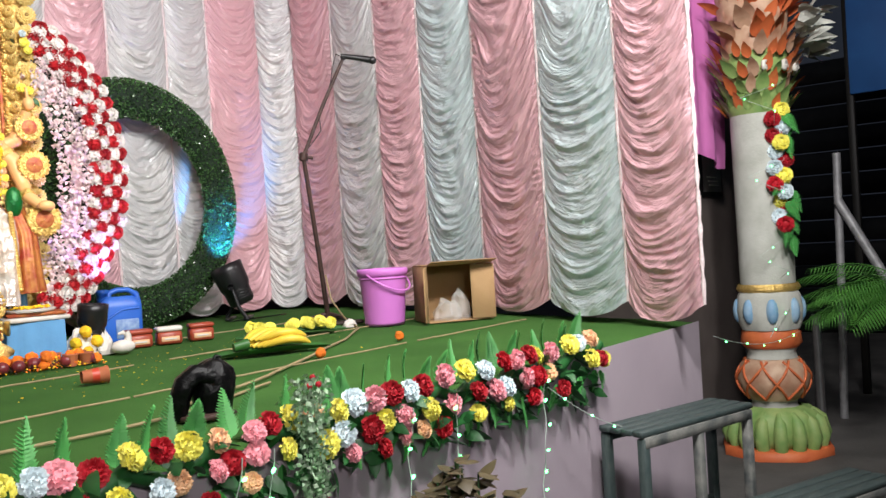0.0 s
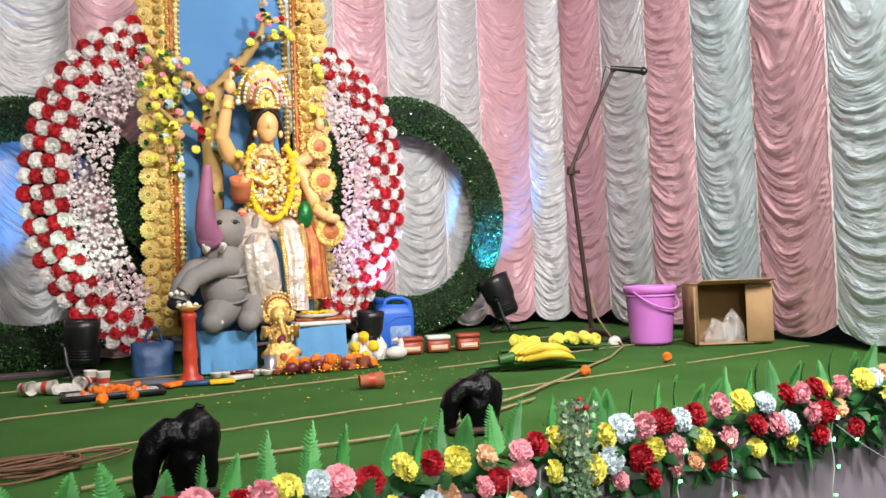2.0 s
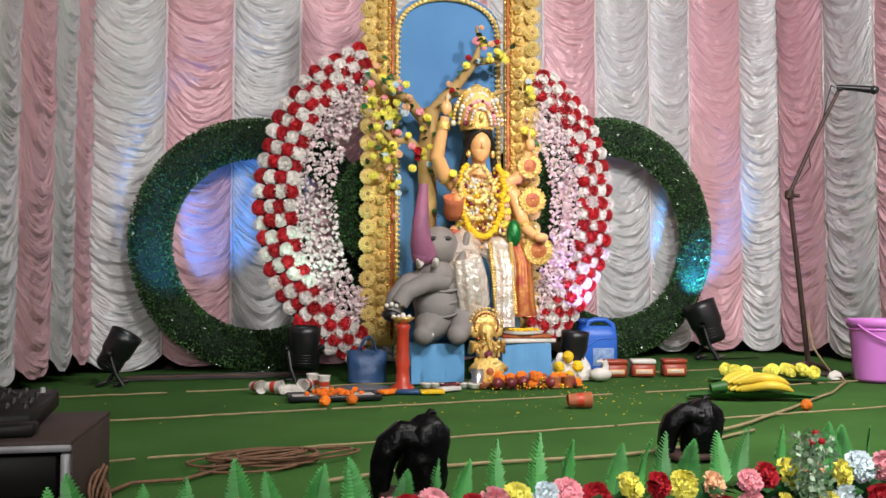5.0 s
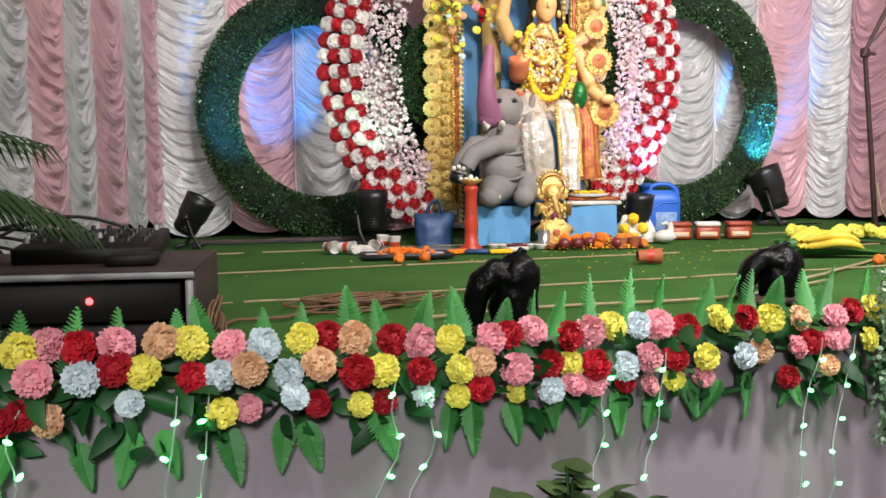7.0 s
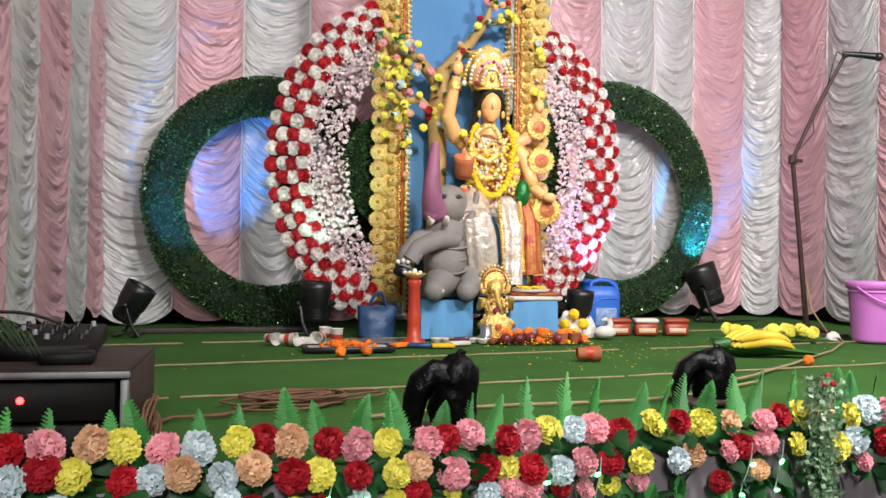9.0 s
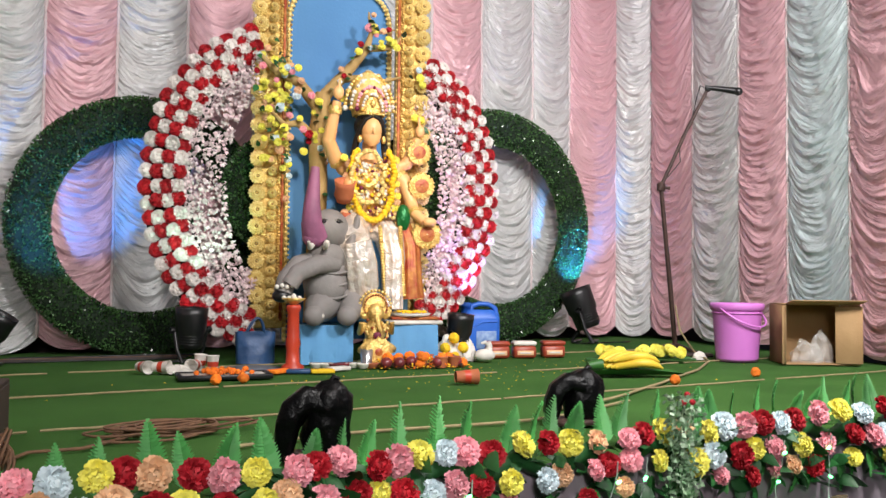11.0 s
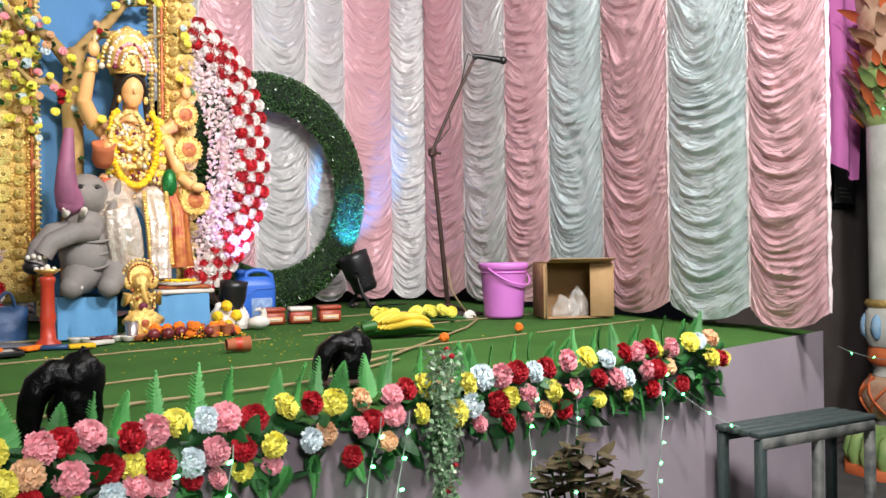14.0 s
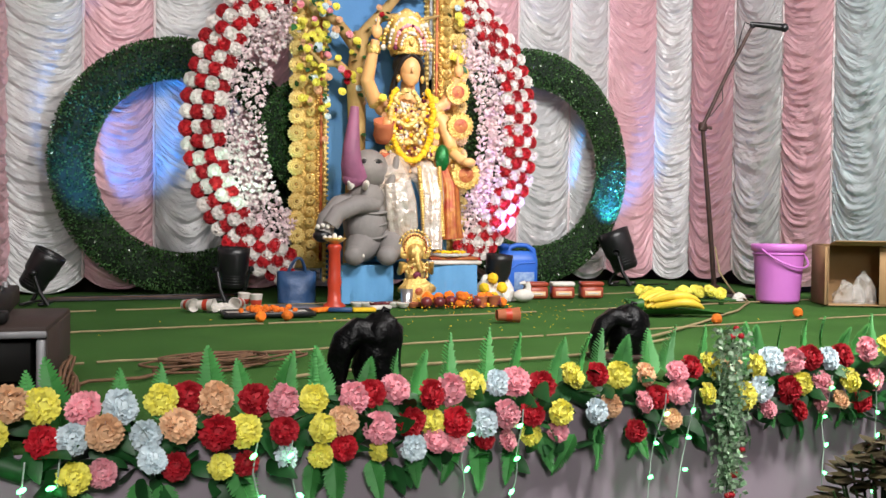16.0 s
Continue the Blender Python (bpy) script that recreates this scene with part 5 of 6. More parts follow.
# white jug like a small duck
sh = Shape()
sh.ball((0, 0, 0.035), (0.06, 0.045, 0.035), 16, 9)
sh.tube([(0.02, 0, 0.05), (0.028, 0, 0.085), (0.018, 0, 0.105)], [0.024, 0.016, 0.018], 10)
sh.tube([(0.01, 0, 0.105), (-0.02, 0, 0.10)], [0.012, 0.006], 7)
solo("spouted_jug", sh, PAPER, "small white spouted plastic jug", "jug", (2.64, 2.33, S), -20)
for x, y in ((2.50, 2.42), (2.56, 2.52), (2.70, 2.52)):
    sh = Shape().lathe([(0.03, 0.0), (0.05, 0.03), (0.052, 0.034), (0.045, 0.03), (0.002, 0.008)], 18)
    solo("plastic_dish", sh, R.choice((TIN, PAPER)), "shallow plastic dish on the carpet", "dish", (x, y, S), group="dishes")


def cup(at, rx, rz, m, label, r=0.030, h=0.075):
    t = thing("paper_cup", label, "cup", at, rz, "paper cups")
    rot = Matrix.Rotation(radians(rx), 3, "X")
    part("wall", Shape().lathe([(r * 0.72, -h / 2), (r, h / 2), (r * 1.06, h / 2 + 0.002), (r * 0.95, h / 2), (r * 0.68, -h / 2 + 0.004), (0.002, -h / 2 + 0.004)], 20, rot=rot), m, t)
    part("band", Shape().lathe([(r * 0.84, -0.012), (r * 0.91, 0.014)], 20, rot=rot), REDWAX, t)
    return t


cup((1.97, 1.47, S + 0.030), 90, 75, CLAY, "striped orange paper cup lying on its side", 0.033, 0.095)
cup((3.06, 1.80, S + 0.030), 90, 110, PAPER, "white and red paper cup tipped over", 0.036, 0.085)
for x, y, rx, rz in ((0.93, 2.42, 90, 50), (0.86, 2.46, 90, 20), (1.16, 2.40, 0, 0), (1.13, 2.50, 4, 30), (1.09, 2.46, 90, -40)):
    cup((x, y, S + (0.031 if rx > 45 else 0.038)), rx, rz, PAPER, "white paper cup with a red band")
film_heap("napkin", (1.0, 2.44, S), 0.07, "crumpled white napkins among the cups", PAPER, 31, 0.5)

# tray with lamps and marigolds
tr = thing("puja_tray", "low black-edged tray heaped with orange marigold petals", "tray", (1.13, 2.13, S), -10)
part("board", Shape().block((0, 0, 0.010), (0.36, 0.16, 0.014), bevel=0.003), PAPER, tr)
for y in (-0.085, 0.085):
    part("rail", Shape().block((0, y, 0.012), (0.40, 0.018, 0.022), bevel=0.003), BLACK, tr)
for x in (-0.19, 0.19):
    part("rail", Shape().block((x, 0, 0.012), (0.018, 0.15, 0.022), bevel=0.003), BLACK, tr)
MARIM = [pompom(300 + i, 0.012).mesh("marigold_bloom", MARI, False) for i in range(3)]
for i in range(40):
    part("marigold_bloom", R.choice(MARIM), None, tr, m=Matrix.Translation((R.gauss(-0.01, 0.07), R.gauss(0, 0.03), 0.022 + 0.016 * R.random())))
sh = Shape().lathe([(0.02, 0.0), (0.14, 0.004), (0.155, 0.014), (0.15, 0.016), (0.13, 0.008), (0.002, 0.006)], 30)
solo("steel_plate", sh, STEEL, "round steel plate on the carpet", "plate", (1.33, 2.36, S), 0)
for x, y, rz, m, lab in ((1.42, 2.22, 25, MARI, "folded yellow paper packet"), (1.50, 2.18, -30, BINBLUE, "flat dark blue packet"), (1.72, 2.22, 12, PAPER, "small white matchbox packet"), (1.60, 2.14, -12, YELLOWM, "small yellow matchbox packet")):
    solo("packet", Shape().block((0, 0, 0.010), (0.11, 0.06, 0.018), bevel=0.003), m, lab + " on the carpet", "packet", (x, y, S), rz, "packets")

# candle stand
cs = thing("lamp_stand", "red turned wooden stand with a small brass lamp", "oil lamp", (1.52, 2.31, S))
part("column", Shape().lathe([(0.055, 0.0), (0.055, 0.02), (0.034, 0.035), (0.030, 0.10), (0.036, 0.13), (0.030, 0.16), (0.028, 0.28), (0.036, 0.30), (0.03, 0.315), (0.002, 0.315)], 22), REDWAX, cs)
part("dish", Shape().lathe([(0.012, 0.315), (0.04, 0.33), (0.058, 0.345), (0.055, 0.347), (0.03, 0.335), (0.002, 0.33)], 22), GOLD, cs)
part("wick", Shape().ball((0, 0, 0.352), (0.014, 0.014, 0.018), 8, 6), IVORY, cs)

# blue carrier bag by the stand
cb = thing("carrier_bag", "dark blue carrier bag standing open on the carpet", "bag", (1.49, 2.76, S), -15)
sh = Shape()
rows = []
for j in range(9):
    z = 0.165 * j / 8
    rows.append([((0.098 + 0.006 * j / 8) * (abs(math.cos(a)) ** 0.5) * (1 if math.cos(a) > 0 else -1) * (1 + 0.07 * noise.noise((a * 2, z * 20, 3))),
                  (0.055 - 0.002 * j) * math.sin(a) * (1 + 0.25 * noise.noise((a * 2, z * 25, 7))), z + 0.012 * (j == 8) * noise.noise((a * 3, 1, 1))) for a in [2 * math.pi * i / 30 for i in range(30)]])
sh.grid(rows, 0, True)
part("bag_body", sh, BINBLUE, cb)
for y in (-0.03, 0.03):
    part("handle", Shape().tube(arc((-0.045, y, 0.16), (0.045, y * 1.3, 0.16), 10, (0.01, -0.01, 0.075)), 0.006, 6), BINBLUE, cb)

# heap of marigolds, fruit and clay pots before the plinths
for i in range(34):
    u, v = R.uniform(0.05, 0.48), R.uniform(-0.56, -0.38)
    if i % 5 == 0:
        sh = Shape().lathe([(0.024, 0.0), (0.034, 0.05), (0.038, 0.055), (0.034, 0.055), (0.022, 0.006), (0.002, 0.006)], 16)
        solo("clay_pot", sh, CLAY, "small orange clay cup among the offerings", "pot", spot(u, v, S), group="clay pots")
    elif i % 5 == 1:
        solo("fruit", Shape().ball((0, 0, 0.028), (0.03, 0.03, 0.028), 14, 9), FRUIT, "dark red fruit among the offerings", "fruit", spot(u, v, S), group="fruit heap")
    else:
        solo("marigold", pompom(400 + i, 0.024), MARI, "orange marigold head on the carpet", "flower", spot(u, v, S + 0.02 + 0.03 * (i % 2)), group="marigold heap", smooth=False)
for name, m, lab in (("marigold_petals", MARI, "loose heap of orange marigold petals before the plinths"), ("yellow_petals", YELLOWM, "loose yellow petals among the offerings"), ("leaf_scraps", CASEBROWN, "dry brown leaf scraps among the offerings")):
    sh = Shape()
    for i in range(230):
        u, v = R.uniform(0.02, 0.50), R.gauss(-0.47, 0.055)
        c = Vector(spot(u, v, S + 0.006 + 0.045 * R.random() * max(0, 1 - abs(v + 0.46) / 0.1)))
        d = Vector((R.uniform(-1, 1), R.uniform(-1, 1), R.uniform(-0.3, 0.7))).normalized() * R.uniform(0.008, 0.017)
        e = d.cross(Vector((R.uniform(-0.4, 0.4), R.uniform(-1, 0), 1))).normalized() * 0.006
        sh.add([c, c + d * 0.5 + e, c + d, c + d * 0.5 - e], [(0, 1, 2, 3)])
    tagged(solo(name, sh, m, lab, "petals", smooth=False), kind="stuff")
for i in range(8):
    u, v = -0.27 + 0.045 * i, R.uniform(-0.52, -0.46)
    sh = Shape().lathe([(0.02, 0.0), (0.036, 0.02), (0.038, 0.026), (0.03, 0.02), (0.002, 0.008)], 14)
    solo("clay_lamp", sh, R.choice((CLAY, FRUIT, IVORY, PILGREEN)), "small shallow lamp dish before the plinth", "dish", spot(u, v, S), group="lamp dishes")
solo("steel_glass", Shape().lathe([(0.026, 0.0), (0.032, 0.09), (0.030, 0.09), (0.024, 0.006), (0.002, 0.006)], 18), STEEL, "small steel tumbler before the plinth", "tumbler", spot(-0.02, -0.47, S))
sh = Shape()
for i in range(210):
    x, y = R.gauss(2.2, 0.6), R.gauss(1.85, 0.35)
    a = R.uniform(0, 6.3)
    s = R.uniform(0.003, 0.008)
    c = Vector((x, y, S + 0.003))
    sh.add([c + Vector((s * math.cos(a), s * math.sin(a), 0)), c + Vector((-s * math.sin(a) * 0.5, s * math.cos(a) * 0.5, 0.003)), c - Vector((s * math.cos(a), s * math.sin(a), 0)), c + Vector((s * math.sin(a) * 0.5, -s * math.cos(a) * 0.5, 0.001))], [(0, 1, 2, 3)])
tagged(solo("petal_litter", sh, YELLOWM, "scattered yellow petals and crumbs on the carpet", "petals", smooth=False), kind="stuff")
for x, y in ((2.785, 1.067), (3.38, 1.13), (1.03, 1.92), (1.15, 1.93)):
    solo("marigold", pompom(int(x * 100), 0.024), MARI, "single orange marigold head on the carpet", "flower", (x, y, S + 0.018), group="loose marigolds", smooth=False)

# bananas on a leaf
bl = thing("banana_leaf_plate", "dark green banana leaf laid on the carpet", "leaf", (2.82, 1.42, S), -28)
rows = []
for i in range(13):
    k = i / 12
    ww = 0.085 * math.sin(math.pi * (0.06 + 0.88 * k)) ** 0.6
    rows.append([(-0.27 + 0.54 * k, q * ww, 0.006 + 0.03 * abs(q) ** 2 * ww / 0.085 + 0.006 * noise.noise((k * 5, q, 2))) for q in (-1, -0.5, 0, 0.5, 1)])
part("blade", Shape().grid(rows), BANLEAF, bl)
part("midrib", Shape().tube([(-0.28 + 0.056 * i, 0, 0.010) for i in range(11)], 0.005, 6), BANLEAF, bl)
bb = thing("banana_bunch", "bunch of ripe yellow bananas on the leaf", "bananas", (2.85, 1.47, S + 0.012), -20)
for i in range(9):
    a = radians(-60 + 17 * i)
    row = i % 2
    pts = []
    for k in range(7):
        q = k / 6
        pts.append((-0.12 + 0.21 * q + 0.01 * i, (0.10 - 0.024 * i) * (0.3 + 0.9 * math.sin(math.pi * q * 0.8)), 0.022 + 0.03 * row + 0.03 * math.sin(math.pi * q)))
    part("banana", Shape().tube(pts, [0.008, 0.016, 0.019, 0.020, 0.019, 0.015, 0.006], 9), BANANA, bb)
part("stem", Shape().tube([(-0.17, 0.0, 0.03), (-0.10, 0.0, 0.04)], [0.02, 0.026], 8), BANLEAF, bb)
fb = thing("flower_bunch", "bunch of yellow flowers with long green stems", "flowers", (3.42, 1.98, S), -30)
for i in range(13):
    part("stem", Shape().tube([(-0.28 + 0.02 * R.random(), R.uniform(-0.05, 0.05), 0.012), (0.0, R.uniform(-0.06, 0.06), 0.03), (0.24 + 0.1 * R.random(), R.uniform(-0.1, 0.1), 0.02)], 0.006, 5), BANLEAF, fb)
for i in range(12):
    part("bloom", R.choice(FLOWER_MESH["y"]), None, fb, m=Matrix.Translation((R.uniform(-0.2, 0.24), R.uniform(-0.09, 0.02), 0.05 + 0.02 * R.random())) @ Euler((R.uniform(0.6, 1.6), R.uniform(-0.6, 0.6), 0)).to_matrix().to_4x4() @ Matrix.Scale(1.1, 4))
sh = Shape().block((0, 0, 0.012), (0.22, 0.10, 0.02), bevel=0.008)
solo("cloth_scrap", sh, CASEBROWN, "brown rag lying by the stand's foot", "cloth", (3.98, 2.08, S), -30)

# coil of rope
cl = Shape()
for k in range(11):
    pts = []
    cx, cy = R.uniform(-0.10, 0.06), R.uniform(-0.035, 0.035)
    rx, ry = R.uniform(0.10, 0.20), R.uniform(0.045, 0.095)
    for i in range(34):
        a = 2 * math.pi * i / 33
        pts.append((cx + rx * math.cos(a) + 0.012 * noise.noise((a, k, 7)), cy + ry * math.sin(a) + 0.012 * noise.noise((a, k, 3)), 0.005 + 0.0025 * k + 0.004 * noise.noise((a, k, 1))))
    cl.tube(pts, 0.0036, 6)
cl.tube([(-0.16, -0.02, 0.006), (-0.3, -0.12, 0.006), (-0.42, -0.10, 0.006), (-0.5, -0.2, 0.006)], 0.005, 6)
solo("rope_coil", cl, BROWNCORD, "loose coil of brown rope on the carpet", "rope", (0.60, 0.80, S), 6)
for k in range(6):
    pts = [(0.25 + 0.03 * k + 0.16 * i + 0.02 * noise.noise((i, k, 3)), 3.25 + 0.05 * k - 0.02 * i + 0.05 * noise.noise((i * 0.8, k, 7)), S + 0.006 + 0.012 * abs(noise.noise((i, k, 9)))) for i in range(7)]
    solo("lamp_cable", Shape().tube(pts, 0.005, 6), R.choice((BROWNCORD, BLACK, RUST)), "cable lying along the curtain's foot", "cable", group="lamp cables")
for k in range(3):
    pts = [(4.02 + 0.05 * k + 0.06 * i, 3.22 + 0.06 * noise.noise((i, k, 13)), S + 0.006) for i in range(8)]
    solo("lamp_cable", Shape().tube(pts, 0.005, 6), R.choice((BLACK, RUST)), "cable trailing round the stage lamp's foot", "cable", group="lamp cables")

# ---- amplifier case and mixer ----
ac = thing("amplifier_case", "worn flight case with grey aluminium edge round dark amplifiers", "flight case", (-0.252, 0.367, S), -12)
part("side", Shape().block((0.345, 0.0, 0.10), (0.014, 0.38, 0.19), bevel=0.002), CASEBROWN, ac)
part("side", Shape().block((-0.345, 0.0, 0.10), (0.014, 0.38, 0.19), bevel=0.002), CASEBROWN, ac)
part("top", Shape().block((0, 0.0, 0.197), (0.70, 0.40, 0.014), bevel=0.002), CASEBROWN, ac)
part("bottom", Shape().block((0, 0.0, 0.008), (0.70, 0.38, 0.014), bevel=0.002), CASEBROWN, ac)
part("edge_trim", Shape().block((0, -0.196, 0.190), (0.70, 0.014, 0.013), bevel=0.002), ALU, ac)
for sx in (-1, 1):
    part("edge_trim", Shape().block((sx * 0.34, -0.196, 0.095), (0.015, 0.015, 0.17), bevel=0.002), ALU, ac)
for k in range(2):
    a = part("amplifier", Shape().block((0, 0.0, 0.052 + 0.085 * k), (0.64, 0.34, 0.078), bevel=0.003), CASE, ac, "dark rack amplifier")
    part("indicator", Shape().ball((0.10 + 0.05 * k, -0.174, 0.055 + 0.085 * k), 0.007, 8, 6), REDLED, a)
    part("indicator", Shape().block((-0.16, -0.172, 0.062 + 0.06 * k), (0.03, 0.004, 0.005), bevel=0), WHITELED, a)
    for q in range(5):
        part("knob", Shape().lathe([(0.012, 0), (0.011, 0.016), (0.002, 0.017)], 12, (-0.22 + 0.045 * q, -0.171, 0.045 + 0.085 * k), rot=Matrix.Rotation(radians(90), 3, "X")), BLACK, a)
mx = thing("mixing_desk", "black audio mixing desk with rows of knobs on the case", "mixer", (-0.13, 0.37, S + 0.205), -12)
part("body", Shape().block((0, 0, 0.024), (0.27, 0.24, 0.040), rot=Matrix.Rotation(radians(6), 3, "X"), bevel=0.004), CASE, mx)
for i in range(8):
    for j in range(4):
        part("knob", Shape().lathe([(0.006, 0), (0.005, 0.011), (0.001, 0.012)], 8, (-0.115 + 0.033 * i, -0.08 + 0.045 * j, 0.040 + 0.005 * j)), (ALU if (i + j) % 5 == 0 else BLACK), mx)
rc = thing("wireless_receiver", "small black receiver box with a red light", "receiver", (-0.42, 0.22, S + 0.205), 4)
part("body", Shape().block((0, 0, 0.018), (0.20, 0.14, 0.034), bevel=0.003), CASE, rc)
part("indicator", Shape().ball((0.02, -0.072, 0.02), 0.004, 8, 6), REDLED, rc)
solo("phone", Shape().block((0, 0, 0.012), (0.10, 0.06, 0.022), bevel=0.004), CASE, "dark flat gadget on the case top", "gadget", (-0.06, 0.19, S + 0.205), -8)
for k in range(5):
    pts = arc((-0.62 + 0.06 * k, 0.36, S + 0.21), (-0.28 + 0.07 * k, 0.42, S + 0.22), 12, (0, 0.02, 0.03 + 0.012 * k))
    solo("audio_cable", Shape().tube(pts, 0.004, 6), BLACK, "black audio cable arching over the case", "cable", group="audio cables")
sh = Shape()
for k in range(4):
    pts = [(0.095 + 0.006 * k + 0.012 * math.sin(i * 0.8 + k), 0.26 + 0.02 * k + 0.055 * math.cos(i * 0.42 + k), S + 0.075 + 0.05 * math.sin(i * 0.42 + k) - 0.003 * i) for i in range(18)]
    sh.tube(pts, 0.0035, 5)
solo("audio_cable", sh, BROWNCORD, "tangle of brown cable hanging down the case side", "cable", group="audio cables")

# ---- palms ----


def palm(at, fronds, label, length, lean, seed, hgt, green=PALM):
    rr = random.Random(seed)
    t = thing("palm", label, "plant", at)
    part("pot", Shape().lathe([(0.09, 0.0), (0.12, 0.20), (0.13, 0.21), (0.115, 0.21), (0.1, 0.18), (0.002, 0.18)], 24), CLAY, t)
    for i in range(fronds):
        a = lean + rr.uniform(-0.8, 0.8)
        el = rr.uniform(0.35, 1.0)
        L = length * rr.uniform(0.8, 1.1)
        pts = []
        for k in range(11):
            q = k / 10
            r = L * q * math.cos(el * (1 - 0.45 * q))
            pts.append(Vector((r * math.cos(a), r * math.sin(a), hgt + L * q * math.sin(el) - 0.55 * L * q * q)))
        f = part("frond", Shape().tube([(0.02 * math.cos(a), 0.02 * math.sin(a), 0.17)] + pts, [0.006] + [0.005 - 0.0004 * k for k in range(11)], 5), green, t)
        sh = Shape()
        for k in range(3, 33):
            q = k / 33
            p = pts[int(q * 10)].lerp(pts[min(10, int(q * 10) + 1)], q * 10 % 1)
            d = (pts[min(10, int(q * 10) + 1)] - pts[int(q * 10)]).normalized()
            side = d.cross(Vector((0, 0, 1))).normalized()
            for sx in (-1, 1):
                ln = 0.17 * length / 0.55 * math.sin(math.pi * (0.12 + 0.80 * q))
                e = p + side * sx * ln * 0.75 + d * ln * 0.6 + Vector((0, 0, -0.35 * ln))
                m = p.lerp(e, 0.45) + Vector((0, 0, 0.02))
                sh.add([p, m + d * 0.005, e, m - d * 0.005], [(0, 1, 2, 3)])
        part("leaf_blade", sh, green, f, smooth=False)["kind"] = "stuff"
    return t


palm((-0.66, -0.20, G), 7, "potted palm with arching dark green fronds by the case", 0.62, 0.85, 4, 1.42)
palm((6.85, -0.55, G), 18, "potted palm with drooping green fronds near the pillar", 0.85, 2.2, 9, 0.95, PALMLIGHT)

# ---- bronze-leaved plants before the stage ----
LEAFM = [broad(0.072, 0.027, 0.15 + 0.15 * i).mesh("leaf", POINS) for i in range(3)]
LEAFG = [broad(0.062, 0.040, 0.15 + 0.15 * i).mesh("leaf", POINSGREEN) for i in range(3)]


def bush(at, top, spread, n, kinds, label, seed, leaf=1.0):
    rr = random.Random(seed)
    t = thing("potted_plant", label, "plant", at)
    part("pot", Shape().lathe([(0.10, 0.0), (0.14, 0.22), (0.15, 0.24), (0.13, 0.24), (0.11, 0.2), (0.002, 0.2)], 24), CLAY, t)
    for i in range(n):
        a, q = rr.uniform(0, 6.283), math.sqrt(rr.random())
        x, y = spread * q * math.cos(a), spread * 0.55 * q * math.sin(a)
        z = top * (1 - 0.28 * q * q) - rr.uniform(0, 0.06)
        part("stem", Shape().tube([(0.02 * math.cos(a), 0.02 * math.sin(a), 0.2), (x * 0.4, y * 0.4, 0.2 + (z - 0.2) * 0.6), (x, y, z)], [0.006, 0.005, 0.003], 5), PALM, t)
        for k in range(7):
            b = a + k * 0.9 + rr.uniform(-0.2, 0.2)
            m = Matrix.Translation((x, y, z - 0.012 * k)) @ Matrix.Rotation(b, 4, "Z") @ Matrix.Rotation(radians(rr.uniform(48, 100)), 4, "X") @ Matrix.Scale(leaf * rr.uniform(0.55, 0.88), 4)
            part("leaf", rr.choice(kinds), None, t, m=m)
    return t


bush((1.87, -0.36, G), 0.98, 0.25, 42, LEAFM, "potted plant with bronze pointed leaves before the stage", 2, 1.1)
bush((0.62, -0.36, G), 0.95, 0.26, 42, LEAFG, "potted plant with broad dull green leaves before the stage", 3, 1.15)

# ---- strings of small green lights ----
BULB = Shape().ball((0, 0, 0), (0.0046, 0.0046, 0.0080), 8, 6).mesh("bulb", GREENLED)


def light_string(pts, bulbs, label):
    t = thing("fairy_light_string", label, "fairy lights", tuple(pts[0]), group="green light strings")
    o = Vector(pts[0])
    pts = [Vector(p) - o for p in pts]
    part("wire", Shape().tube(pts, 0.0017, 5), WIRE, t)
    for i in range(bulbs):
        q = (i + 0.5) / bulbs * (len(pts) - 1)
        p = pts[int(q)].lerp(pts[int(q) + 1], q % 1)
        part("bulb", BULB, None, t, m=Matrix.Translation(p + Vector((R.uniform(-0.012, 0.012), -0.008, R.uniform(-0.01, 0.01)))) @ Matrix.Rotation(R.uniform(0.6, 2.2), 4, "Y"))


for x in (-0.52, -0.25, 0.0, 0.06, 0.40, 0.47, 0.86, 0.99, 1.40, 1.50, 2.02, 2.24, 2.74):
    light_string([(x + 0.035 * noise.noise((x * 3, i * 0.33, 1)) - 0.004 * i, -0.078 - 0.008 * math.sin(i * 0.7 + x), 1.15 - 0.0325 * i) for i in range(29)], 12, "string of tiny green lights hanging down the stage front")
light_string(arc((2.78, -0.06, 1.08), (3.55, -0.12, 0.86), 14, (0, -0.05, -0.10)), 6, "sagging string of green lights beside the desk")
light_string(arc((4.26, -0.10, 1.08), (6.0, 0.0, 0.90), 14, (0, 0, -0.06)), 5, "string of green lights slung to the pillar")
light_string([(6.0 + 0.22 * math.cos(1.3 * i) - 0.12, 0.2 - 0.22 * abs(math.sin(1.3 * i + 0.5)), 2.6 - 0.10 * i) for i in range(18)], 20, "string of green lights wound round the pillar")
light_string(arc((6.9, -0.35, 1.2), (6.6, -0.9, 0.55), 10, (0, 0, -0.1)), 5, "string of lights hanging through the palm")

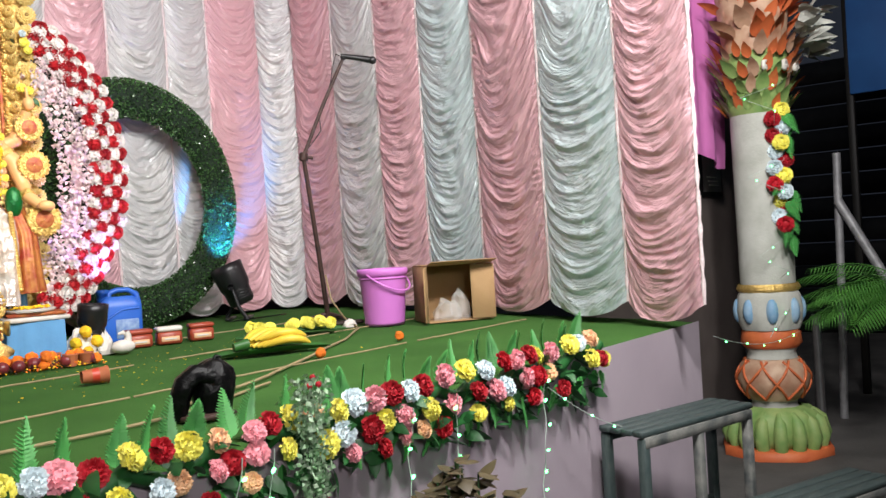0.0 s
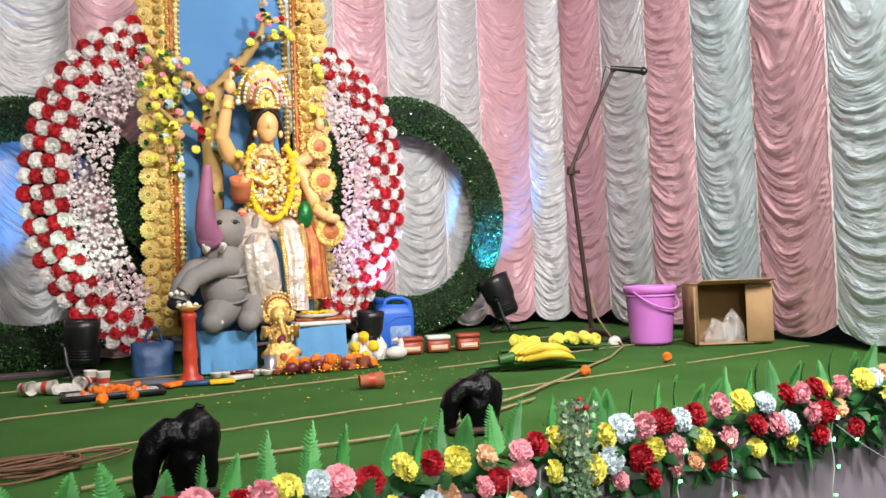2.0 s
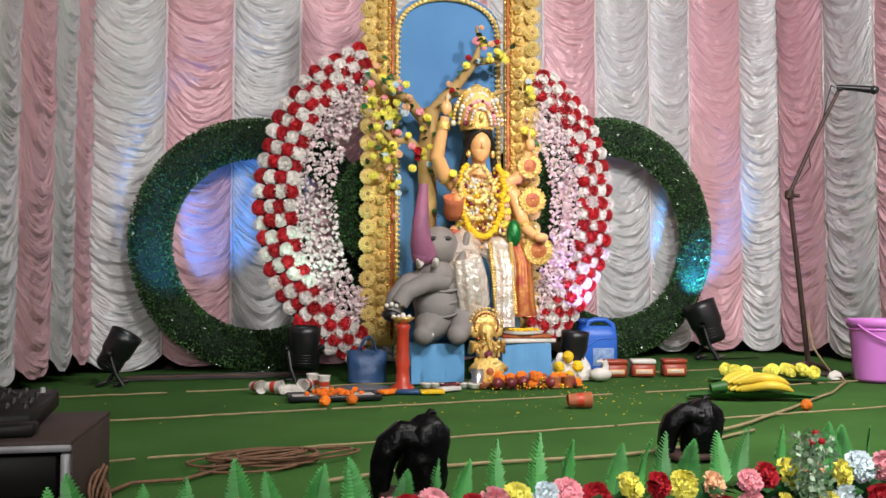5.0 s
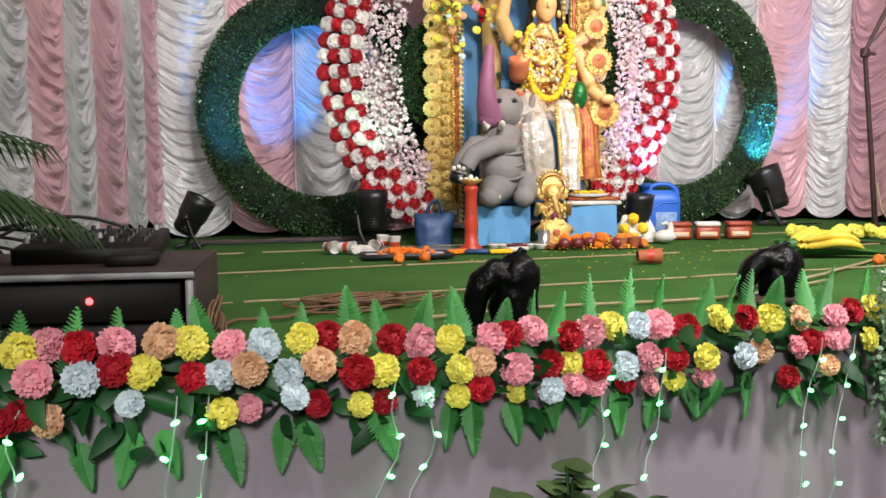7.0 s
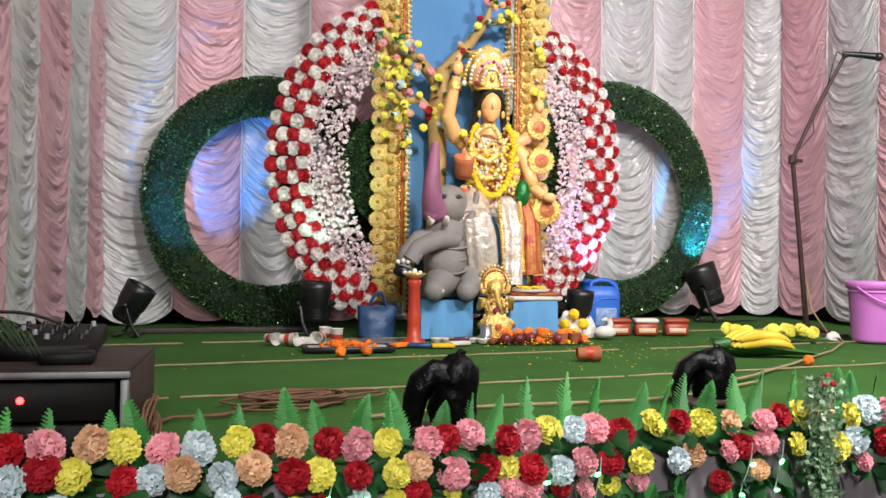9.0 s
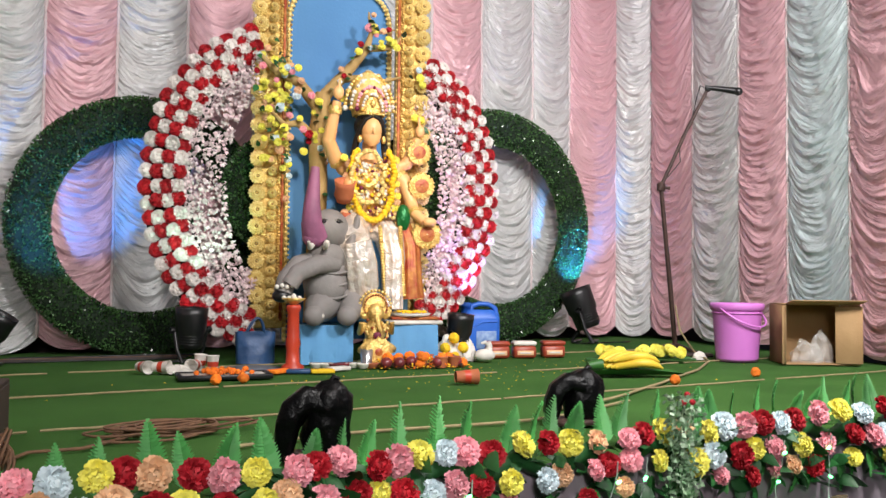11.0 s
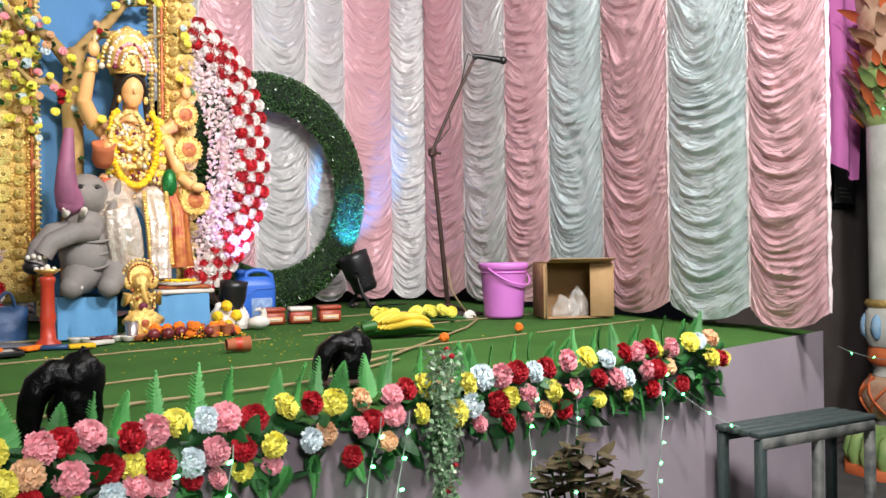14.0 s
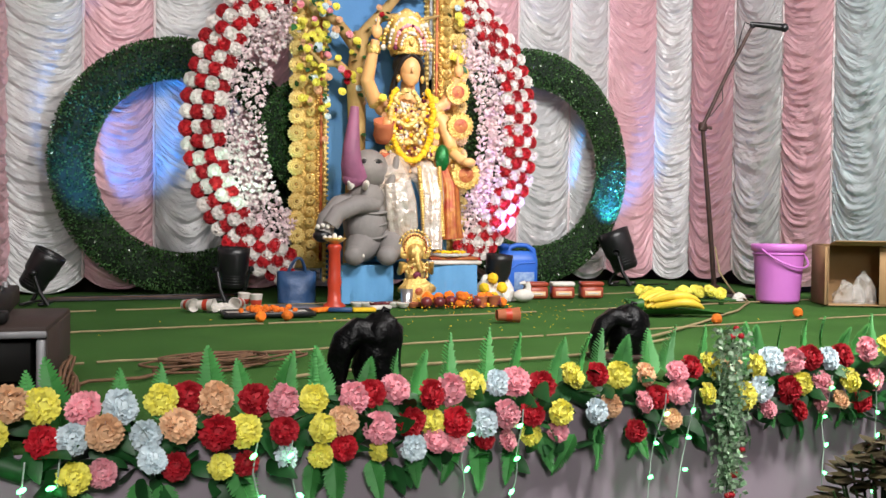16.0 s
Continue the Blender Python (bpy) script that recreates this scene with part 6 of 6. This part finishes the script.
# ---- decorated pillar ----
pl = thing("pillar", "painted plaster pillar with floral capital and leafy base", "pillar", (6.06, 0.20, G))
part("plinth", Shape().lathe([(0.36, 0.0), (0.36, 0.05), (0.32, 0.06), (0.002, 0.06)], 8), PILORANGE, pl)
part("base", Shape().lathe([(0.24, 0.06), (0.28, 0.10), (0.28, 0.20), (0.26, 0.27), (0.17, 0.31)], 40, ripple=0.06, waves=12), PILGREEN, pl, "green fluted leaf base")
part("neck", Shape().lathe([(0.15, 0.29), (0.14, 0.33), (0.17, 0.37)], 28), PLASTER, pl)
part("bulb", Shape().lathe([(0.16, 0.35), (0.215, 0.42), (0.23, 0.49), (0.20, 0.58), (0.155, 0.62)], 32, ripple=0.02, waves=10), PILBROWN, pl, "brown basket-patterned bulb")
part("neck", Shape().lathe([(0.16, 0.62), (0.15, 0.66), (0.17, 0.70)], 28), PLASTER, pl)
part("ring", Shape().lathe([(0.17, 0.69), (0.195, 0.72), (0.185, 0.79), (0.175, 0.81)], 28), PILORANGE, pl)
part("band", Shape().lathe([(0.185, 0.81), (0.20, 0.85), (0.21, 0.94), (0.20, 1.03), (0.185, 1.06)], 32, ripple=0.02, waves=8), PLASTER, pl, "white band with blue painted petals")
part("ring", Shape().lathe([(0.19, 1.06), (0.205, 1.08), (0.19, 1.11)], 28), GOLD, pl)
part("shaft", Shape().lathe([(0.175, 1.11), (0.18, 2.24)], 32), PLASTER, pl, "white plaster shaft")
part("capital", Shape().lathe([(0.18, 2.22), (0.20, 2.27), (0.19, 2.45), (0.22, 2.62), (0.002, 2.64)], 36), PILGREEN, pl, "green and orange moulded capital")
CAPLEAF = {c: broad(0.17, 0.048, 0.5).mesh("capital_leaf", m) for c, m in (("g", PILGREEN), ("o", PILORANGE), ("b", PILBROWN), ("w", PLASTER))}
for tier, (z, rad, kinds) in enumerate(((2.24, 0.19, "ggog"), (2.34, 0.20, "gogb"), (2.46, 0.22, "ogob"), (2.58, 0.24, "oob"))):
    for k in range(22):
        a = 2 * math.pi * (k + 0.5 * tier) / 22
        part("capital_leaf", CAPLEAF[kinds[k % len(kinds)]], None, pl, m=Matrix.Translation((rad * math.cos(a), rad * math.sin(a), z + R.uniform(-0.02, 0.02))) @ Euler((R.uniform(0.0, 0.35), R.uniform(-0.25, 0.25), a + math.pi / 2)).to_matrix().to_4x4() @ Matrix.Scale(R.uniform(0.6, 0.9), 4))
for k in range(34):
    a = R.uniform(2.2, 5.6)
    part("capital_leaf", CAPLEAF[R.choice("oobo")], None, pl, m=Matrix.Translation((0.2 * math.cos(a), 0.2 * math.sin(a), R.uniform(2.60, 2.95))) @ Euler((R.uniform(0.0, 0.9), R.uniform(-0.5, 0.5), a + math.pi / 2)).to_matrix().to_4x4() @ Matrix.Scale(R.uniform(0.8, 1.2), 4))
part("top_block", Shape().lathe([(0.20, 2.62), (0.22, 2.80), (0.24, 3.05), (0.002, 3.06)], 12), PILBROWN, pl)
for i in range(30):
    a = R.uniform(-2.4, -0.2)
    part("white_petal", CAPLEAF["w"], None, pl, m=Matrix.Translation((0.10 + 0.22 * math.cos(a), -0.20 + 0.12 * math.sin(a), 2.60 + 0.30 * R.random())) @ Euler((R.uniform(0.2, 1.4), R.uniform(-1.0, 1.0), a + 1.57)).to_matrix().to_4x4() @ Matrix.Scale(R.uniform(0.7, 1.1), 4))
cols = "yrwrywrwyrwyrwr"
for i, c in enumerate(cols):
    part("flower", R.choice(FLOWER_MESH[c]), None, pl, m=Matrix.Translation((-0.13 + R.uniform(-0.05, 0.06), -0.16 + 0.05 * ((i % 2) - 0.5), 2.22 - 0.052 * i)) @ Euler((1.5, 0, -1.25)).to_matrix().to_4x4() @ Matrix.Scale(1.75, 4))
for i in range(12):
    part("fern_leaf", R.choice(FERNS), None, pl, m=Matrix.Translation((-0.08 + R.uniform(-0.08, 0.06), -0.20, 2.2 - 0.07 * i)) @ Euler((2.6, R.uniform(-0.9, 0.9), -1.2)).to_matrix().to_4x4() @ Matrix.Scale(1.3, 4))

fr = thing("notice_frame", "dark framed notice hung on the wall", "picture", (6.72, 0.80, 2.06))
part("frame_edge", Shape().block((0, 0.0, 0), (0.44, 0.03, 0.46), bevel=0.006), CASE, fr)
part("sheet", Shape().block((0, -0.018, 0), (0.36, 0.006, 0.38), bevel=0.001), mat("grey_notice", (0.20, 0.19, 0.18), None, 0.4, scale=9), fr)
for k in range(3):
    part("print_bar", Shape().block((-0.02 + 0.02 * k, -0.0225, -0.08 - 0.03 * k), (0.20, 0.003, 0.010), bevel=0), PAPER, fr)
rows = []
for j in range(14):
    z = 2.06 + 1.6 * j / 13
    rows.append([(5.75 + 0.62 * i / 10 + 0.02 * math.sin(z * 3), 0.56 + 0.03 * math.sin(i * 1.4 + z), z + 0.05 * math.sin(i * 0.5)) for i in range(11)])
solo("pink_drape", Shape().grid(rows), PINKCLOTH, "bright pink cloth drape hanging beside the pillar", "drape")
for k in range(8):
    for sg in (-1, 1):
        pts = []
        for i in range(9):
            q = i / 8
            r = 0.175 + 0.060 * math.sin(math.pi * q)
            a = 2 * math.pi * k / 8 + sg * q * 0.9
            pts.append((r * math.cos(a), r * math.sin(a), 0.36 + 0.25 * q))
        part("lattice_rib", Shape().tube(pts, 0.009, 5), PILORANGE, pl)
for k in range(16):
    a = 2 * math.pi * k / 16
    part("base_leaf", Shape().tube([(0.28 * math.cos(a), 0.28 * math.sin(a), 0.06), (0.30 * math.cos(a), 0.30 * math.sin(a), 0.13), (0.28 * math.cos(a), 0.28 * math.sin(a), 0.22), (0.22 * math.cos(a), 0.22 * math.sin(a), 0.28)], [0.042, 0.046, 0.04, 0.018], 8), PILGREEN, pl)
for k in range(8):
    a = 2 * math.pi * (k + 0.5) / 8
    part("painted_petal", Shape().ball((0.190 * math.cos(a), 0.190 * math.sin(a), 0.935), (0.042, 0.042, 0.085), 10, 7), PILBLUE, pl)
for k in range(5):
    a = -2.6 + 0.55 * k
    part("scroll", Shape().tube([(0.25 * math.cos(a) + 0.05 * math.cos(t * 1.2) * (1 - t / 7), 0.25 * math.sin(a), 2.50 + 0.05 * math.sin(t * 1.2) * (1 - t / 7)) for t in range(7)], 0.014, 6), IVORY, pl)
solo("steel_post", Shape().tube([(6.85, 0.12, G), (6.85, 0.12, 0.92)], 0.032, 14), STEEL, "short polished steel post", "post")
solo("pipe", Shape().tube([(7.2, 0.05, G), (7.2, 0.02, 1.0), (7.2, 0.0, 2.1)], 0.03, 10), ALU, "pale grey upright pipe standing in the dark", "pipe")
solo("prop_bar", Shape().tube([(7.16, 0.0, 1.74), (7.16, -0.30, 1.15), (7.16, -0.62, 0.55), (7.16, -0.86, G)], 0.035, 10), ALU, "slanting pale bar leaning against the pipe", "bar")
bn = thing("banner_frame", "dark blue banner on a tall black frame", "banner", (8.2, -0.55, G))
part("sheet", Shape().block((0, 0, 3.1), (0.03, 1.3, 1.1), bevel=0.005), BANNER, bn)
for sy in (-1, 1):
    part("post", Shape().block((0.05, sy * 0.66, 1.85), (0.06, 0.06, 3.7), bevel=0.005), CASE, bn)
part("flower_string", Shape().tube([(-0.05, 0.12, 2.60 - 0.09 * i) for i in range(8)], [0.03 + 0.008 * (i % 2) for i in range(8)], 8), MARI, bn, "hanging string of orange flowers")
# Black slats far back stand in for the unlit night beyond the pillar.
sd = thing("night_dark_shutter", "black slatted shutter whose colour stands in for the unlit dark", "shutter", (12.5, -0.3, G))
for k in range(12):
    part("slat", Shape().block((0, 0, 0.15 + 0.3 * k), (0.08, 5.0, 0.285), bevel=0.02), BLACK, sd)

# ---- school desk and bench ----


def slatted(name, label, at, rz, length, width, height, cat):
    t = thing(name, label, cat, at, rz)
    for k in range(4):
        part("slat", Shape().block((0, -width / 2 + width * (k + 0.5) / 4, height - 0.012), (length, width / 4 - 0.008, 0.022), bevel=0.003), BENCH, t)
    for sy in (-1, 1):
        part("rail", Shape().block((0, sy * (width / 2 - 0.01), height - 0.045), (length - 0.03, 0.018, 0.042), bevel=0.003), BENCHEDGE if sy < 0 else BENCH, t)
        part("stretcher", Shape().block((0, sy * (width / 2 - 0.02), height * 0.45), (length - 0.05, 0.016, 0.035), bevel=0.003), BENCH, t)
        for sx in (-1, 0, 1) if sy < 0 else (-1, 1):
            part("leg", Shape().block((sx * (length / 2 - 0.025), sy * (width / 2 - 0.02), (height - 0.03) / 2), (0.035, 0.035, height - 0.03), bevel=0.003), BENCHEDGE if sy < 0 and sx >= 0 else BENCH, t)
    return t


slatted("school_desk", "narrow slatted school desk with worn dark grey paint", (3.46, -0.245, G), -15, 0.70, 0.22, 0.77, "desk")
slatted("school_bench", "low slatted bench with worn dark grey paint", (3.72, -0.62, G), -20, 1.0, 0.24, 0.42, "bench")
